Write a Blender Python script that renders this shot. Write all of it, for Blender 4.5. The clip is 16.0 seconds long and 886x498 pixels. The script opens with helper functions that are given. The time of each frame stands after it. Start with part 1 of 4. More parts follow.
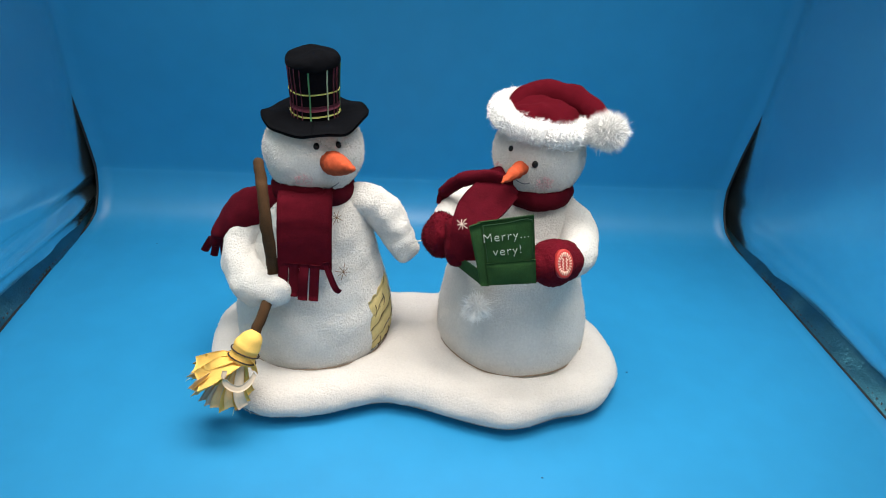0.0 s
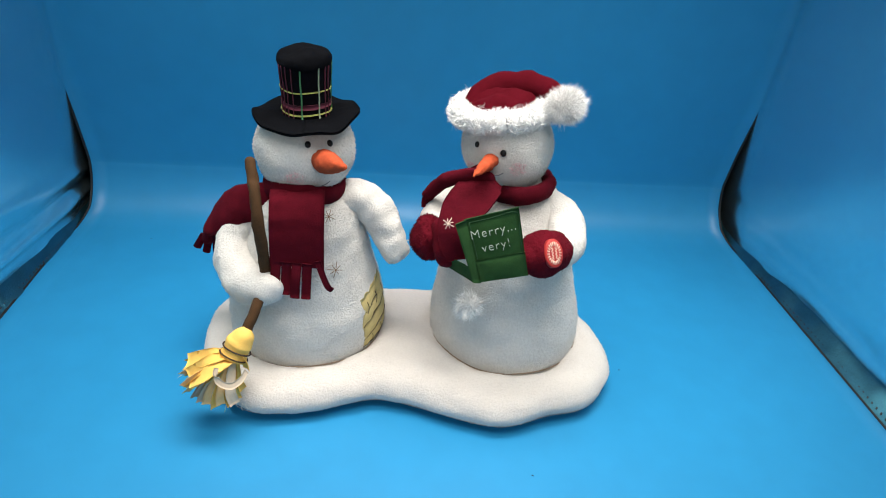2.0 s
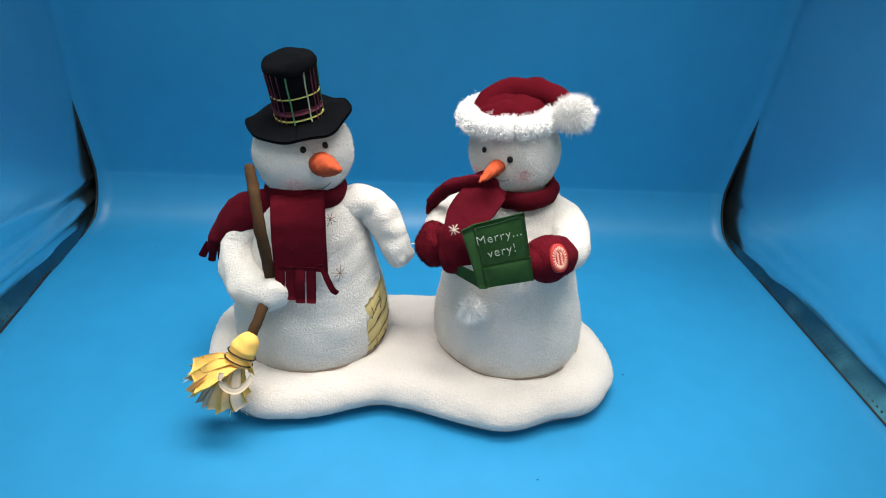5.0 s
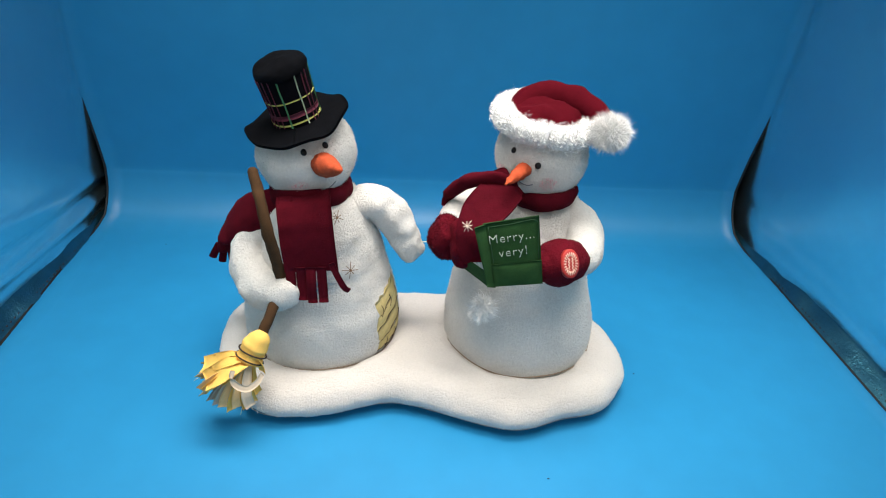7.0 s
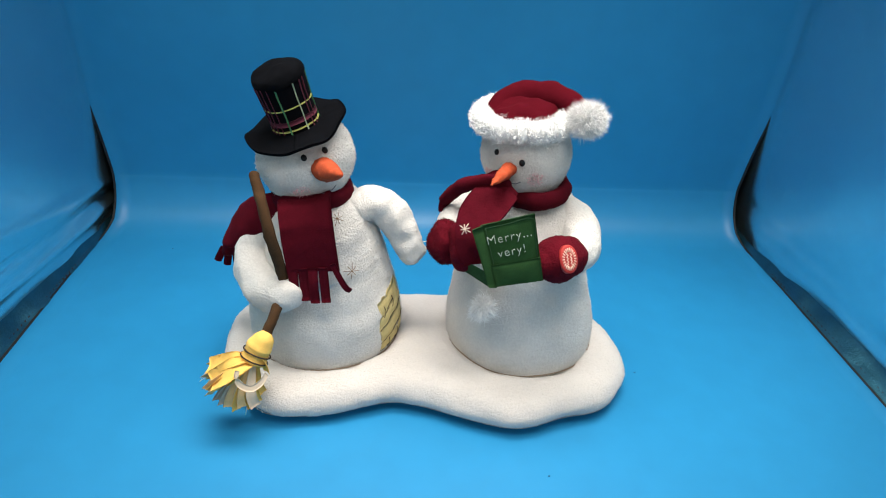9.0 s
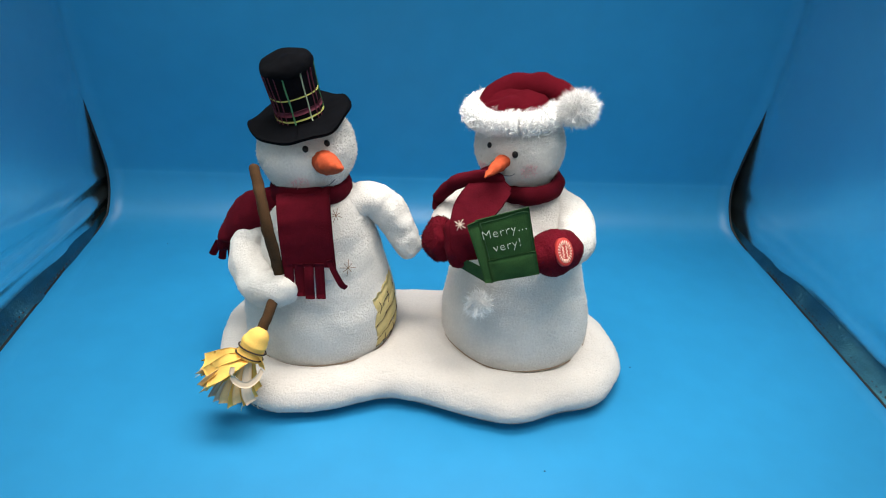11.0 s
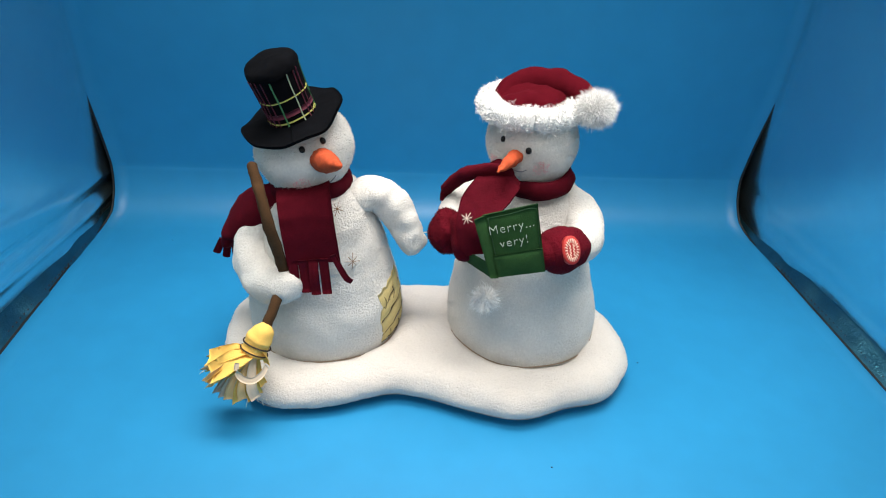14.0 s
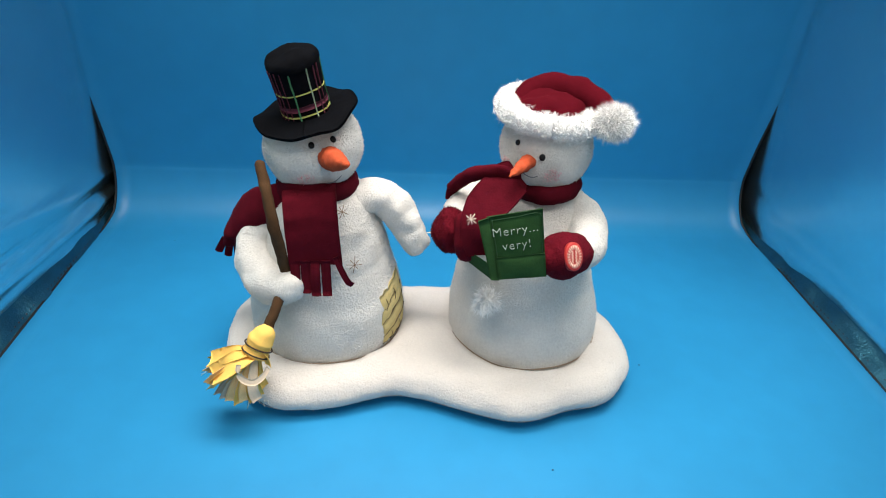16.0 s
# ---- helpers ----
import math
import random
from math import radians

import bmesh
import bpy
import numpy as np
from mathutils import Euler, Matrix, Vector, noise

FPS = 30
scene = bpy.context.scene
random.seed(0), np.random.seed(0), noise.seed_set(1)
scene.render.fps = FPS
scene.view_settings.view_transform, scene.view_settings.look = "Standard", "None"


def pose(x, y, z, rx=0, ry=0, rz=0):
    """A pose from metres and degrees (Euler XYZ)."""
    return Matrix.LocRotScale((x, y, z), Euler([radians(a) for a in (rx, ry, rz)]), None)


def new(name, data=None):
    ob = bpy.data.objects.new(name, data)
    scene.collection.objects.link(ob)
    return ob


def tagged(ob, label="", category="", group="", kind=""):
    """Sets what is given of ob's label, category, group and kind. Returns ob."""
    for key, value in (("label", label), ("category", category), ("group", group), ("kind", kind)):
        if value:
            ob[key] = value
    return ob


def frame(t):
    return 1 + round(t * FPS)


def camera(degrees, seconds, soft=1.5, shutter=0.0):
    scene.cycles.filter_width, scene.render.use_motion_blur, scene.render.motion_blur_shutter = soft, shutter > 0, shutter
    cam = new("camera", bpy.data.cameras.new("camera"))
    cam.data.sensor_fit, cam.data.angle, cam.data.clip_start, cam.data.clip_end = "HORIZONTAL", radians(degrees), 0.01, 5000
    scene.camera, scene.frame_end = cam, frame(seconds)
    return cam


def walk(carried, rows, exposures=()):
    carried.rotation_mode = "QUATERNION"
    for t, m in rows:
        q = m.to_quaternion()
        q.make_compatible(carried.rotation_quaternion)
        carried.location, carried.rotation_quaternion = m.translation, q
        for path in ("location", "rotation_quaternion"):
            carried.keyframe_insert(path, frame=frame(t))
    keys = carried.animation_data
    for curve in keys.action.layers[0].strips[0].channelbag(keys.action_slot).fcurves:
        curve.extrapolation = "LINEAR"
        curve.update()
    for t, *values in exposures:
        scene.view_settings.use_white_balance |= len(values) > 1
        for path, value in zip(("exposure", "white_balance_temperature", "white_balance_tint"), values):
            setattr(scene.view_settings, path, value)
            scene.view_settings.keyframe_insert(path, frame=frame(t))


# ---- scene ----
# ---------------------------------------------------------------- camera
CAMERA_ROWS = (
    (0, -0.0000, -0.4600, 0.3700, 58.90, -4.28, 2.58),
    (0.5, 0.0044, -0.4593, 0.3713, 58.57, -4.09, 2.79),
    (1, 0.0129, -0.4637, 0.3709, 58.88, -3.86, 2.85),
    (1.5, 0.0119, -0.4625, 0.3699, 58.40, -4.28, 2.88),
    (2, 0.0048, -0.4577, 0.3743, 58.20, -4.55, 2.67),
    (2.5, 0.0097, -0.4625, 0.3703, 58.82, -4.27, 2.44),
    (3, 0.0084, -0.4619, 0.3710, 58.90, -4.43, 2.44),
    (3.5, 0.0057, -0.4621, 0.3715, 59.21, -4.45, 2.59),
    (4, 0.0029, -0.4612, 0.3722, 59.07, -4.51, 2.47),
    (6.5, 0.0069, -0.4650, 0.3691, 59.49, -3.69, 3.24),
    (7, 0.0009, -0.4612, 0.3709, 58.93, -3.98, 3.20),
    (7.5, 0.0010, -0.4666, 0.3725, 58.99, -3.88, 3.31),
    (8, 0.0060, -0.4676, 0.3728, 58.94, -3.59, 3.19),
    (8.5, 0.0066, -0.4671, 0.3745, 58.95, -3.51, 3.33),
    (9, 0.0067, -0.4681, 0.3730, 59.26, -3.22, 3.55),
    (11.5, 0.0072, -0.4647, 0.3743, 58.39, -3.42, 3.14),
    (12, 0.0074, -0.4622, 0.3739, 58.18, -3.51, 3.11),
    (12.5, 0.0049, -0.4615, 0.3735, 58.30, -3.21, 3.07),
    (13, 0.0058, -0.4625, 0.3709, 58.28, -3.15, 3.26),
    (13.5, 0.0071, -0.4637, 0.3701, 58.43, -2.93, 3.40),
    (14, 0.0067, -0.4639, 0.3703, 58.43, -2.93, 3.50),
    (14.5, 0.0068, -0.4628, 0.3721, 58.17, -3.16, 3.36),
    (15, 0.0065, -0.4626, 0.3717, 58.26, -3.02, 3.23),
    (15.5, 0.0067, -0.4627, 0.3715, 58.43, -2.84, 3.45),
    (16, 0.0068, -0.4623, 0.3728, 58.26, -2.99, 3.75),
)

cam = camera(68.57, 16.0, soft=1.05)
walk(cam, [(t, pose(*p)) for t, *p in CAMERA_ROWS], exposures=((0, 0.0, 6500, 10), (1.5, 0.02, 6500, 10), (3, 0.05, 6500, 10), (4, 0.05, 6500, 10), (6.5, 0.0, 6500, 10), (12.5, 0.0, 6500, 10), (14, 0.04, 6500, 10), (16, 0.03, 6500, 10)))

# ---------------------------------------------------------------- light
world = bpy.data.worlds.new("room")
scene.world = world
world.use_nodes = True
world.node_tree.nodes["Background"].inputs[0].default_value = (0.78, 0.77, 0.75, 1)
world.node_tree.nodes["Background"].inputs[1].default_value = 0.66

YAW = 6.65                                   # turn of the photo tent
TENT = pose(0, 0, 0, 0, 0, YAW)
CEILING = 0.66


def strip_lamp(v, watts, wide=0.16, long=0.64):
    data = bpy.data.lights.new("strip_lamp", "AREA")
    data.shape, data.size, data.size_y, data.energy = "RECTANGLE", long, wide, watts
    data.spread = radians(86)
    data.color = (1.0, 0.935, 0.855)
    ob = new("strip_lamp", data)
    ob.matrix_basis = TENT @ pose(0, v, CEILING - 0.018)
    return ob


strip_lamp(-0.27, 0.94)
strip_lamp(-0.02, 1.95)


# ---------------------------------------------------------------- materials
def material(name, colour, rough=0.9, metal=0.0, spec=0.5, sheen=0.0, vary=0.12, scale=60.0, fine=900.0,
             bump=0.0, bump_scale=700.0, bump_size=0.001, coat=0.0, tint=None, islands=0.0):
    m = bpy.data.materials.new(name)
    m.use_nodes = True
    n, l = m.node_tree.nodes, m.node_tree.links
    b = n["Principled BSDF"]
    b.inputs["Roughness"].default_value = rough
    b.inputs["Metallic"].default_value = metal
    b.inputs["Specular IOR Level"].default_value = spec
    b.inputs["Sheen Weight"].default_value = sheen
    b.inputs["Sheen Roughness"].default_value = 0.6
    b.inputs["Coat Weight"].default_value = coat
    at = n.new("ShaderNodeTexCoord")
    big = n.new("ShaderNodeTexNoise")
    big.inputs["Scale"].default_value, big.inputs["Detail"].default_value = scale, 3
    small = n.new("ShaderNodeTexNoise")
    small.inputs["Scale"].default_value, small.inputs["Detail"].default_value = fine, 2
    for t in (big, small):
        l.new(at.outputs["Object"], t.inputs["Vector"])
    add = n.new("ShaderNodeMath")
    add.operation = "ADD"
    l.new(big.outputs["Fac"], add.inputs[0])
    l.new(small.outputs["Fac"], add.inputs[1])
    half = n.new("ShaderNodeMath")
    half.operation = "MULTIPLY"
    half.inputs[1].default_value = 0.5
    l.new(add.outputs[0], half.inputs[0])
    mix = n.new("ShaderNodeMix")
    mix.data_type = "RGBA"
    dark = [c * (1 - vary) for c in colour]
    light = [min(1.0, c * (1 + vary)) for c in colour] if tint is None else tint
    mix.inputs["A"].default_value, mix.inputs["B"].default_value = (*dark, 1), (*light, 1)
    ramp = n.new("ShaderNodeMapRange")
    ramp.inputs["From Min"].default_value, ramp.inputs["From Max"].default_value = 0.3, 0.7
    l.new(half.outputs[0], ramp.inputs["Value"])
    l.new(ramp.outputs["Result"], mix.inputs["Factor"])
    out = mix.outputs["Result"]
    if islands:
        geo, hsv = n.new("ShaderNodeNewGeometry"), n.new("ShaderNodeHueSaturation")
        mr = n.new("ShaderNodeMapRange")
        mr.inputs["To Min"].default_value, mr.inputs["To Max"].default_value = 1 - islands, 1 + islands
        l.new(geo.outputs["Random Per Island"], mr.inputs["Value"])
        l.new(mr.outputs["Result"], hsv.inputs["Value"])
        l.new(out, hsv.inputs["Color"])
        out = hsv.outputs["Color"]
    l.new(out, b.inputs["Base Color"])
    if bump:
        tex = n.new("ShaderNodeTexNoise")
        tex.inputs["Scale"].default_value, tex.inputs["Detail"].default_value = bump_scale, 3.5
        tex.inputs["Roughness"].default_value = 0.68
        l.new(at.outputs["Object"], tex.inputs["Vector"])
        bp = n.new("ShaderNodeBump")
        bp.inputs["Strength"].default_value, bp.inputs["Distance"].default_value = bump, bump_size
        l.new(tex.outputs["Fac"], bp.inputs["Height"])
        l.new(bp.outputs["Normal"], b.inputs["Normal"])
    return m


FLEECE = material("white_fleece", (0.690, 0.675, 0.645), 0.95, sheen=0.12, vary=0.10, scale=40, fine=500, bump=1.0, bump_scale=640, bump_size=0.0017, islands=0.06)
PLUSH = material("cream_plush", (0.655, 0.620, 0.585), 0.95, sheen=0.15, vary=0.07, scale=30, fine=600, bump=1.0, bump_scale=620, bump_size=0.0011, islands=0.05)
FUR = material("white_fur", (0.86, 0.86, 0.85), 0.8, sheen=0.2, vary=0.04, islands=0.08)
RED = material("dark_red_fleece", (0.066, 0.0034, 0.0088), 0.95, spec=0.06, vary=0.22, scale=120, fine=1200, bump=0.5, bump_scale=900, bump_size=0.0008, islands=0.1)
CAP = material("red_felt", (0.066, 0.0032, 0.0075), 0.95, spec=0.03, vary=0.2, scale=120, fine=1500, bump=0.5, bump_scale=1200, bump_size=0.0005)
MITTEN = material("crimson_fleece", (0.086, 0.0030, 0.0090), 0.95, spec=0.1, vary=0.22, scale=140, fine=900, bump=0.9, bump_scale=600, bump_size=0.0012, islands=0.12)
BLACK = material("black_felt", (0.0032, 0.0036, 0.0048), 0.95, spec=0.03, vary=0.3, scale=150, fine=1800, bump=0.5, bump_scale=1500, bump_size=0.0004)
PLAID = material("black_plaid_cloth", (0.003, 0.003, 0.0045), 0.9, spec=0.05, vary=0.3, scale=300, fine=2500, bump=0.4, bump_scale=2200, bump_size=0.0003)
GREEN = material("green_felt", (0.0200, 0.0600, 0.0190), 0.95, spec=0.1, vary=0.2, scale=140, fine=1500, bump=0.6, bump_scale=1300, bump_size=0.0005)
SEAM = material("dark_green_stitching", (0.012, 0.055, 0.016), 0.9, vary=0.2)
ORANGE = material("orange_felt", (0.40, 0.066, 0.024), 0.9, spec=0.2, vary=0.2, scale=160, fine=1200, bump=0.5, bump_scale=900, bump_size=0.0006)
BEAD = material("black_bead", (0.004, 0.004, 0.005), 0.40, spec=0.3, vary=0.1)
BROWN = material("brown_felt", (0.060, 0.031, 0.014), 0.9, spec=0.15, vary=0.25, scale=150, fine=1300, bump=0.6, bump_scale=1100, bump_size=0.0005)
YELLOW = material("yellow_cotton", (0.86, 0.53, 0.12), 0.85, vary=0.12, scale=120, fine=1800, bump=0.4, bump_scale=1600, bump_size=0.0004)
STRAW = material("pale_straw_cotton", (0.82, 0.57, 0.27), 0.85, vary=0.14, scale=140, fine=1700, bump=0.4, bump_scale=1500, bump_size=0.0004)
BEIGE = material("beige_ribbon", (0.62, 0.50, 0.37), 0.8, vary=0.1, scale=200, fine=1500)
PATCH = material("straw_yellow_felt", (0.56, 0.45, 0.19), 0.92, vary=0.14, scale=160, fine=1400, bump=0.5, bump_scale=1200, bump_size=0.0005)
THREAD = material("dark_brown_thread", (0.03, 0.016, 0.009), 0.8, vary=0.2)
STAR = material("tan_thread", (0.20, 0.115, 0.06), 0.8, vary=0.2)
PALE = material("pale_thread", (0.75, 0.68, 0.55), 0.8, vary=0.1)
INK = material("pale_green_stitching", (0.42, 0.50, 0.42), 0.8, vary=0.1)
BLUSH = material("pink_blush", (0.76, 0.45, 0.48), 0.95, sheen=0.2, vary=0.12, scale=400, fine=900, bump=0.8, bump_scale=520, bump_size=0.0009, islands=0.15)
SMILE = material("grey_thread", (0.20, 0.21, 0.23), 0.9, vary=0.2)
BUTTON = material("scarlet_print", (0.40, 0.022, 0.018), 0.6, vary=0.1, scale=300)
PRINT = material("cream_print", (0.80, 0.62, 0.50), 0.7, vary=0.1)
LIME = material("lime_thread", (0.44, 0.45, 0.12), 0.8, vary=0.15)
LEAF = material("green_thread", (0.055, 0.20, 0.085), 0.8, vary=0.15)
SAGE = material("sage_thread", (0.30, 0.38, 0.26), 0.8, vary=0.15)
WINE = material("wine_thread", (0.095, 0.010, 0.028), 0.8, vary=0.2)
VINYL = material("blue_vinyl", (0.017, 0.224, 0.462), 0.38, spec=0.32, vary=0.05, scale=5, fine=40, bump=0.05, bump_scale=14, bump_size=0.004)
# black for the shaded gap that outlines the sheet
EDGE_SHADE = material("black_edge_shade", (0.004, 0.004, 0.005), 0.6, vary=0.2)
SILVER = material("silver_lining", (0.60, 0.86, 0.94), 0.24, metal=0.97, vary=0.10, scale=9, fine=160, bump=0.12, bump_scale=30, bump_size=0.003)
# lining again, with the dark blue it reflects put into the base colour
HEM = material("glossy_lining_dark_reflection", (0.040, 0.16, 0.22), 0.30, metal=0.9, vary=0.25, scale=60, fine=900, bump=0.4, bump_scale=420, bump_size=0.0015)
# back panel colour: black for the shade behind the blue sheet
PANEL_SHADE = material("black_panel_shade", (0.010, 0.012, 0.016), 0.35, vary=0.2)
HEMLINE = material("taupe_thread", (0.42, 0.38, 0.34), 0.9, vary=0.2)
# foot seam, with the contact shade of its crease in the brown
FOOT = material("brown_seam_shade", (0.30, 0.23, 0.17), 0.95, vary=0.2)
STITCH = material("dark_stitching", (0.03, 0.035, 0.04), 0.8, vary=0.2)
SPECK = material("dark_lint", (0.03, 0.08, 0.14), 0.9, vary=0.2)
PLATE = material("grey_aluminium", (0.5, 0.5, 0.5), 0.4, metal=1.0, vary=0.08)


# ---------------------------------------------------------------- mesh building
def origin(ob):
    o = Vector((0, 0, 0))
    while ob is not None:
        o += ob.location
        ob = ob.parent
    return o


def part(name, shape, mat, parent=None, label="", pivot=None):
    """One mesh of world-space vertices and faces, under a thing or a part; pivot: its own origin."""
    verts, faces = shape
    base = origin(parent)
    at = Vector(pivot) if pivot is not None else base
    me = bpy.data.meshes.new(name)
    me.from_pydata([(v[0] - at.x, v[1] - at.y, v[2] - at.z) for v in verts], [], faces)
    me.polygons.foreach_set("use_smooth", [True] * len(me.polygons))
    me.materials.append(mat)
    ob = new(name, me)
    ob.parent = parent
    ob.location = at - base
    return tagged(ob, label)


def thing(name, place, label, category, group=""):
    ob = new(name)
    ob.location = place
    ob.empty_display_size = 0.02
    return tagged(ob, label, category, group)


def join(*shapes):
    verts, faces = [], []
    for v, f in shapes:
        k = len(verts)
        verts += list(v)
        faces += [tuple(i + k for i in q) for q in f]
    return verts, faces


def spline(points, steps):
    """Catmull-Rom through points of any dimension."""
    p = [np.array(q, float) for q in points]
    p = [2 * p[0] - p[1]] + p + [2 * p[-1] - p[-2]]
    out = []
    for i in range(1, len(p) - 2):
        for k in range(steps):
            t = k / steps
            a, b, c, d = p[i - 1:i + 3]
            out.append(0.5 * (2 * b + (c - a) * t + (2 * a - 5 * b + 4 * c - d) * t * t + (3 * b - a - 3 * c + d) * t ** 3))
    out.append(p[-2])
    return out


def grid(rows, closed=True, caps=True):
    """Faces over equal rows of vertices."""
    n = len(rows[0])
    verts = [tuple(v) for r in rows for v in r]
    faces = []
    for i in range(len(rows) - 1):
        for j in range(n if closed else n - 1):
            k = (j + 1) % n
            faces.append((i * n + j, i * n + k, (i + 1) * n + k, (i + 1) * n + j))
    if caps and closed:
        faces.append(tuple(range(n))[::-1])
        faces.append(tuple((len(rows) - 1) * n + j for j in range(n)))
    return verts, faces


def lathe(profile, n=72, steps=4):
    """profile: (z, radius x, radius y, centre x, centre y)."""
    rows = []
    for z, rx, ry, cx, cy in spline(profile, steps):
        rows.append([(cx + rx * math.cos(a), cy + ry * math.sin(a), z) for a in np.linspace(0, 2 * math.pi, n, endpoint=False)])
    return grid(rows)


def tube(points, n=24, steps=6, wide=1.0, up=(0, -1, 0.2), round_ends=True):
    """points: (x, y, z, radius[, width factor]); a tube flattened along 'up' where wide is not 1."""
    pts = [tuple(p) + ((wide,) if len(p) == 4 else ()) for p in points]
    path = spline(pts, steps)
    ring = []
    for i, p in enumerate(path):
        a, b = path[max(i - 1, 0)][:3], path[min(i + 1, len(path) - 1)][:3]
        d = (b - a) / max(np.linalg.norm(b - a), 1e-9)
        ring.append((p[:3], d, p[3], p[4]))
    if round_ends:
        first, last = ring[0], ring[-1]
        head = [(first[0] - first[1] * first[2] * math.sin(t), first[1], first[2] * math.cos(t), first[3]) for t in (1.45, 1.2, 0.9, 0.6, 0.3)]
        tail = [(last[0] + last[1] * last[2] * math.sin(t), last[1], last[2] * math.cos(t), last[3]) for t in (0.3, 0.6, 0.9, 1.2, 1.45)]
        ring = head + ring + tail
    rows, u = [], np.array(up, float)
    for c, d, r, w in ring:
        v = u - d * u.dot(d)
        v /= max(np.linalg.norm(v), 1e-6)
        s = np.cross(d, v)
        rows.append([c + s * r * w * math.cos(a) + v * r * math.sin(a) for a in np.linspace(0, 2 * math.pi, n, endpoint=False)])
    return grid(rows)


def ball(c, r, nu=40, nv=24, turn=None, power=1.0):
    """An ellipsoid; power under 1 squares it off."""
    rows = []
    m = turn.to_3x3() if turn is not None else None
    for i in range(nv + 1):
        t = math.pi * (0.01 + 0.98 * i / nv)
        row = []
        for j in range(nu):
            a = 2 * math.pi * j / nu
            s, k = math.sin(t), math.cos(t)
            p = Vector((s * math.cos(a), s * math.sin(a), -math.copysign(abs(k) ** power, k)))
            p = Vector((p.x * r[0], p.y * r[1], p.z * r[2]))
            row.append(tuple((m @ p if m else p) + Vector(c)))
        rows.append(row)
    return grid(rows)


def rough(shape, amount=0.0006, size=0.006, fine=0.0003, fine_size=0.0022, seed=0.0):
    """Lumps of stuffing and pile pushed out along the normals."""
    verts, faces = shape
    p = np.array(verts, float)
    nrm = normals(p, faces)
    out = []
    for q, d in zip(p, nrm):
        a = noise.noise(Vector(q / size) + Vector((seed, 0, 0))) * amount + noise.noise(Vector(q / fine_size)) * fine
        out.append(tuple(q + d * a))
    return out, faces


def normals(p, faces):
    nrm = np.zeros_like(p)
    for f in faces:
        if len(f) > 8:
            continue
        a = np.cross(p[f[1]] - p[f[0]], p[f[2]] - p[f[0]])
        for i in f:
            nrm[i] += a
    return nrm / np.maximum(np.linalg.norm(nrm, axis=1, keepdims=True), 1e-12)


def pile(shape, count, length, width, spread=0.7, droop=0.0, seed=1, keep=None, curl=0.4, tuft=1):
    """Tapered fibres standing on a shape, joined into one mesh."""
    rng = np.random.default_rng(seed)
    p = np.array(shape[0], float)
    tri = np.array([t for f in shape[1] if len(f) <= 8 for t in ((f[0], f[1], f[2]), (f[0], f[2], f[3]))[:len(f) - 2]])
    if keep is not None:
        mid = p[tri].mean(1)
        tri = tri[[bool(keep(q)) for q in mid]]
    cr = np.cross(p[tri[:, 1]] - p[tri[:, 0]], p[tri[:, 2]] - p[tri[:, 0]])
    area = np.linalg.norm(cr, axis=1)
    pick = rng.choice(len(tri), count, p=area / area.sum())
    a, b = rng.random(count), rng.random(count)
    flip = a + b > 1
    a[flip], b[flip] = 1 - a[flip], 1 - b[flip]
    q = p[tri[pick]]
    at = q[:, 0] + (q[:, 1] - q[:, 0]) * a[:, None] + (q[:, 2] - q[:, 0]) * b[:, None]
    nr = cr[pick] / area[pick][:, None]
    d = nr + rng.normal(0, spread, (count, 3)) + np.array((0, 0, -droop))
    d /= np.linalg.norm(d, axis=1, keepdims=True)
    if tuft > 1:                             # neighbours lean to one common tip
        lead = np.arange(count) // tuft * tuft
        at = at[lead] + rng.normal(0, length * 0.16, (count, 3))
        nr, d = nr[lead], d[lead] + rng.normal(0, 0.13, (count, 3))
        d /= np.linalg.norm(d, axis=1, keepdims=True)
    s = np.cross(d, rng.normal(0, 1, (count, 3)))
    s /= np.linalg.norm(s, axis=1, keepdims=True)
    ln = (length * rng.uniform(0.55, 1.15, count))[:, None]
    bend = np.clip(rng.normal(0, curl, (count, 3)), -0.8, 0.8) * ln * 0.4
    w = width * 0.5
    root = at - nr * length * 0.15
    v = np.stack([root - s * w, root + s * w, at + d * ln * 0.5 + s * w * 0.8, at + d * ln * 0.5 - s * w * 0.8, at + d * ln + bend], 1)
    faces = []
    for i in range(count):
        k = i * 5
        faces += [(k, k + 1, k + 2, k + 3), (k + 3, k + 2, k + 4)]
    return v.reshape(-1, 3).tolist(), faces


def slab(outline_front, back):
    """A sheet of cloth between two equal grids of points (front rows and back rows)."""
    n, m = len(outline_front), len(outline_front[0])
    verts = [tuple(v) for r in outline_front for v in r] + [tuple(v) for r in back for v in r]
    o = n * m
    faces = []
    for i in range(n - 1):
        for j in range(m - 1):
            a, b, c, d = i * m + j, i * m + j + 1, (i + 1) * m + j + 1, (i + 1) * m + j
            faces += [(a, b, c, d), (o + d, o + c, o + b, o + a)]
    edge = [(i, 0) for i in range(n)] + [(n - 1, j) for j in range(1, m)] + [(i, m - 1) for i in range(n - 2, -1, -1)] + [(0, j) for j in range(m - 2, 0, -1)]
    for (i, j), (k, l) in zip(edge, edge[1:] + edge[:1]):
        a, b = i * m + j, k * m + l
        faces.append((a, b, o + b, o + a)[::-1])
    return verts, faces


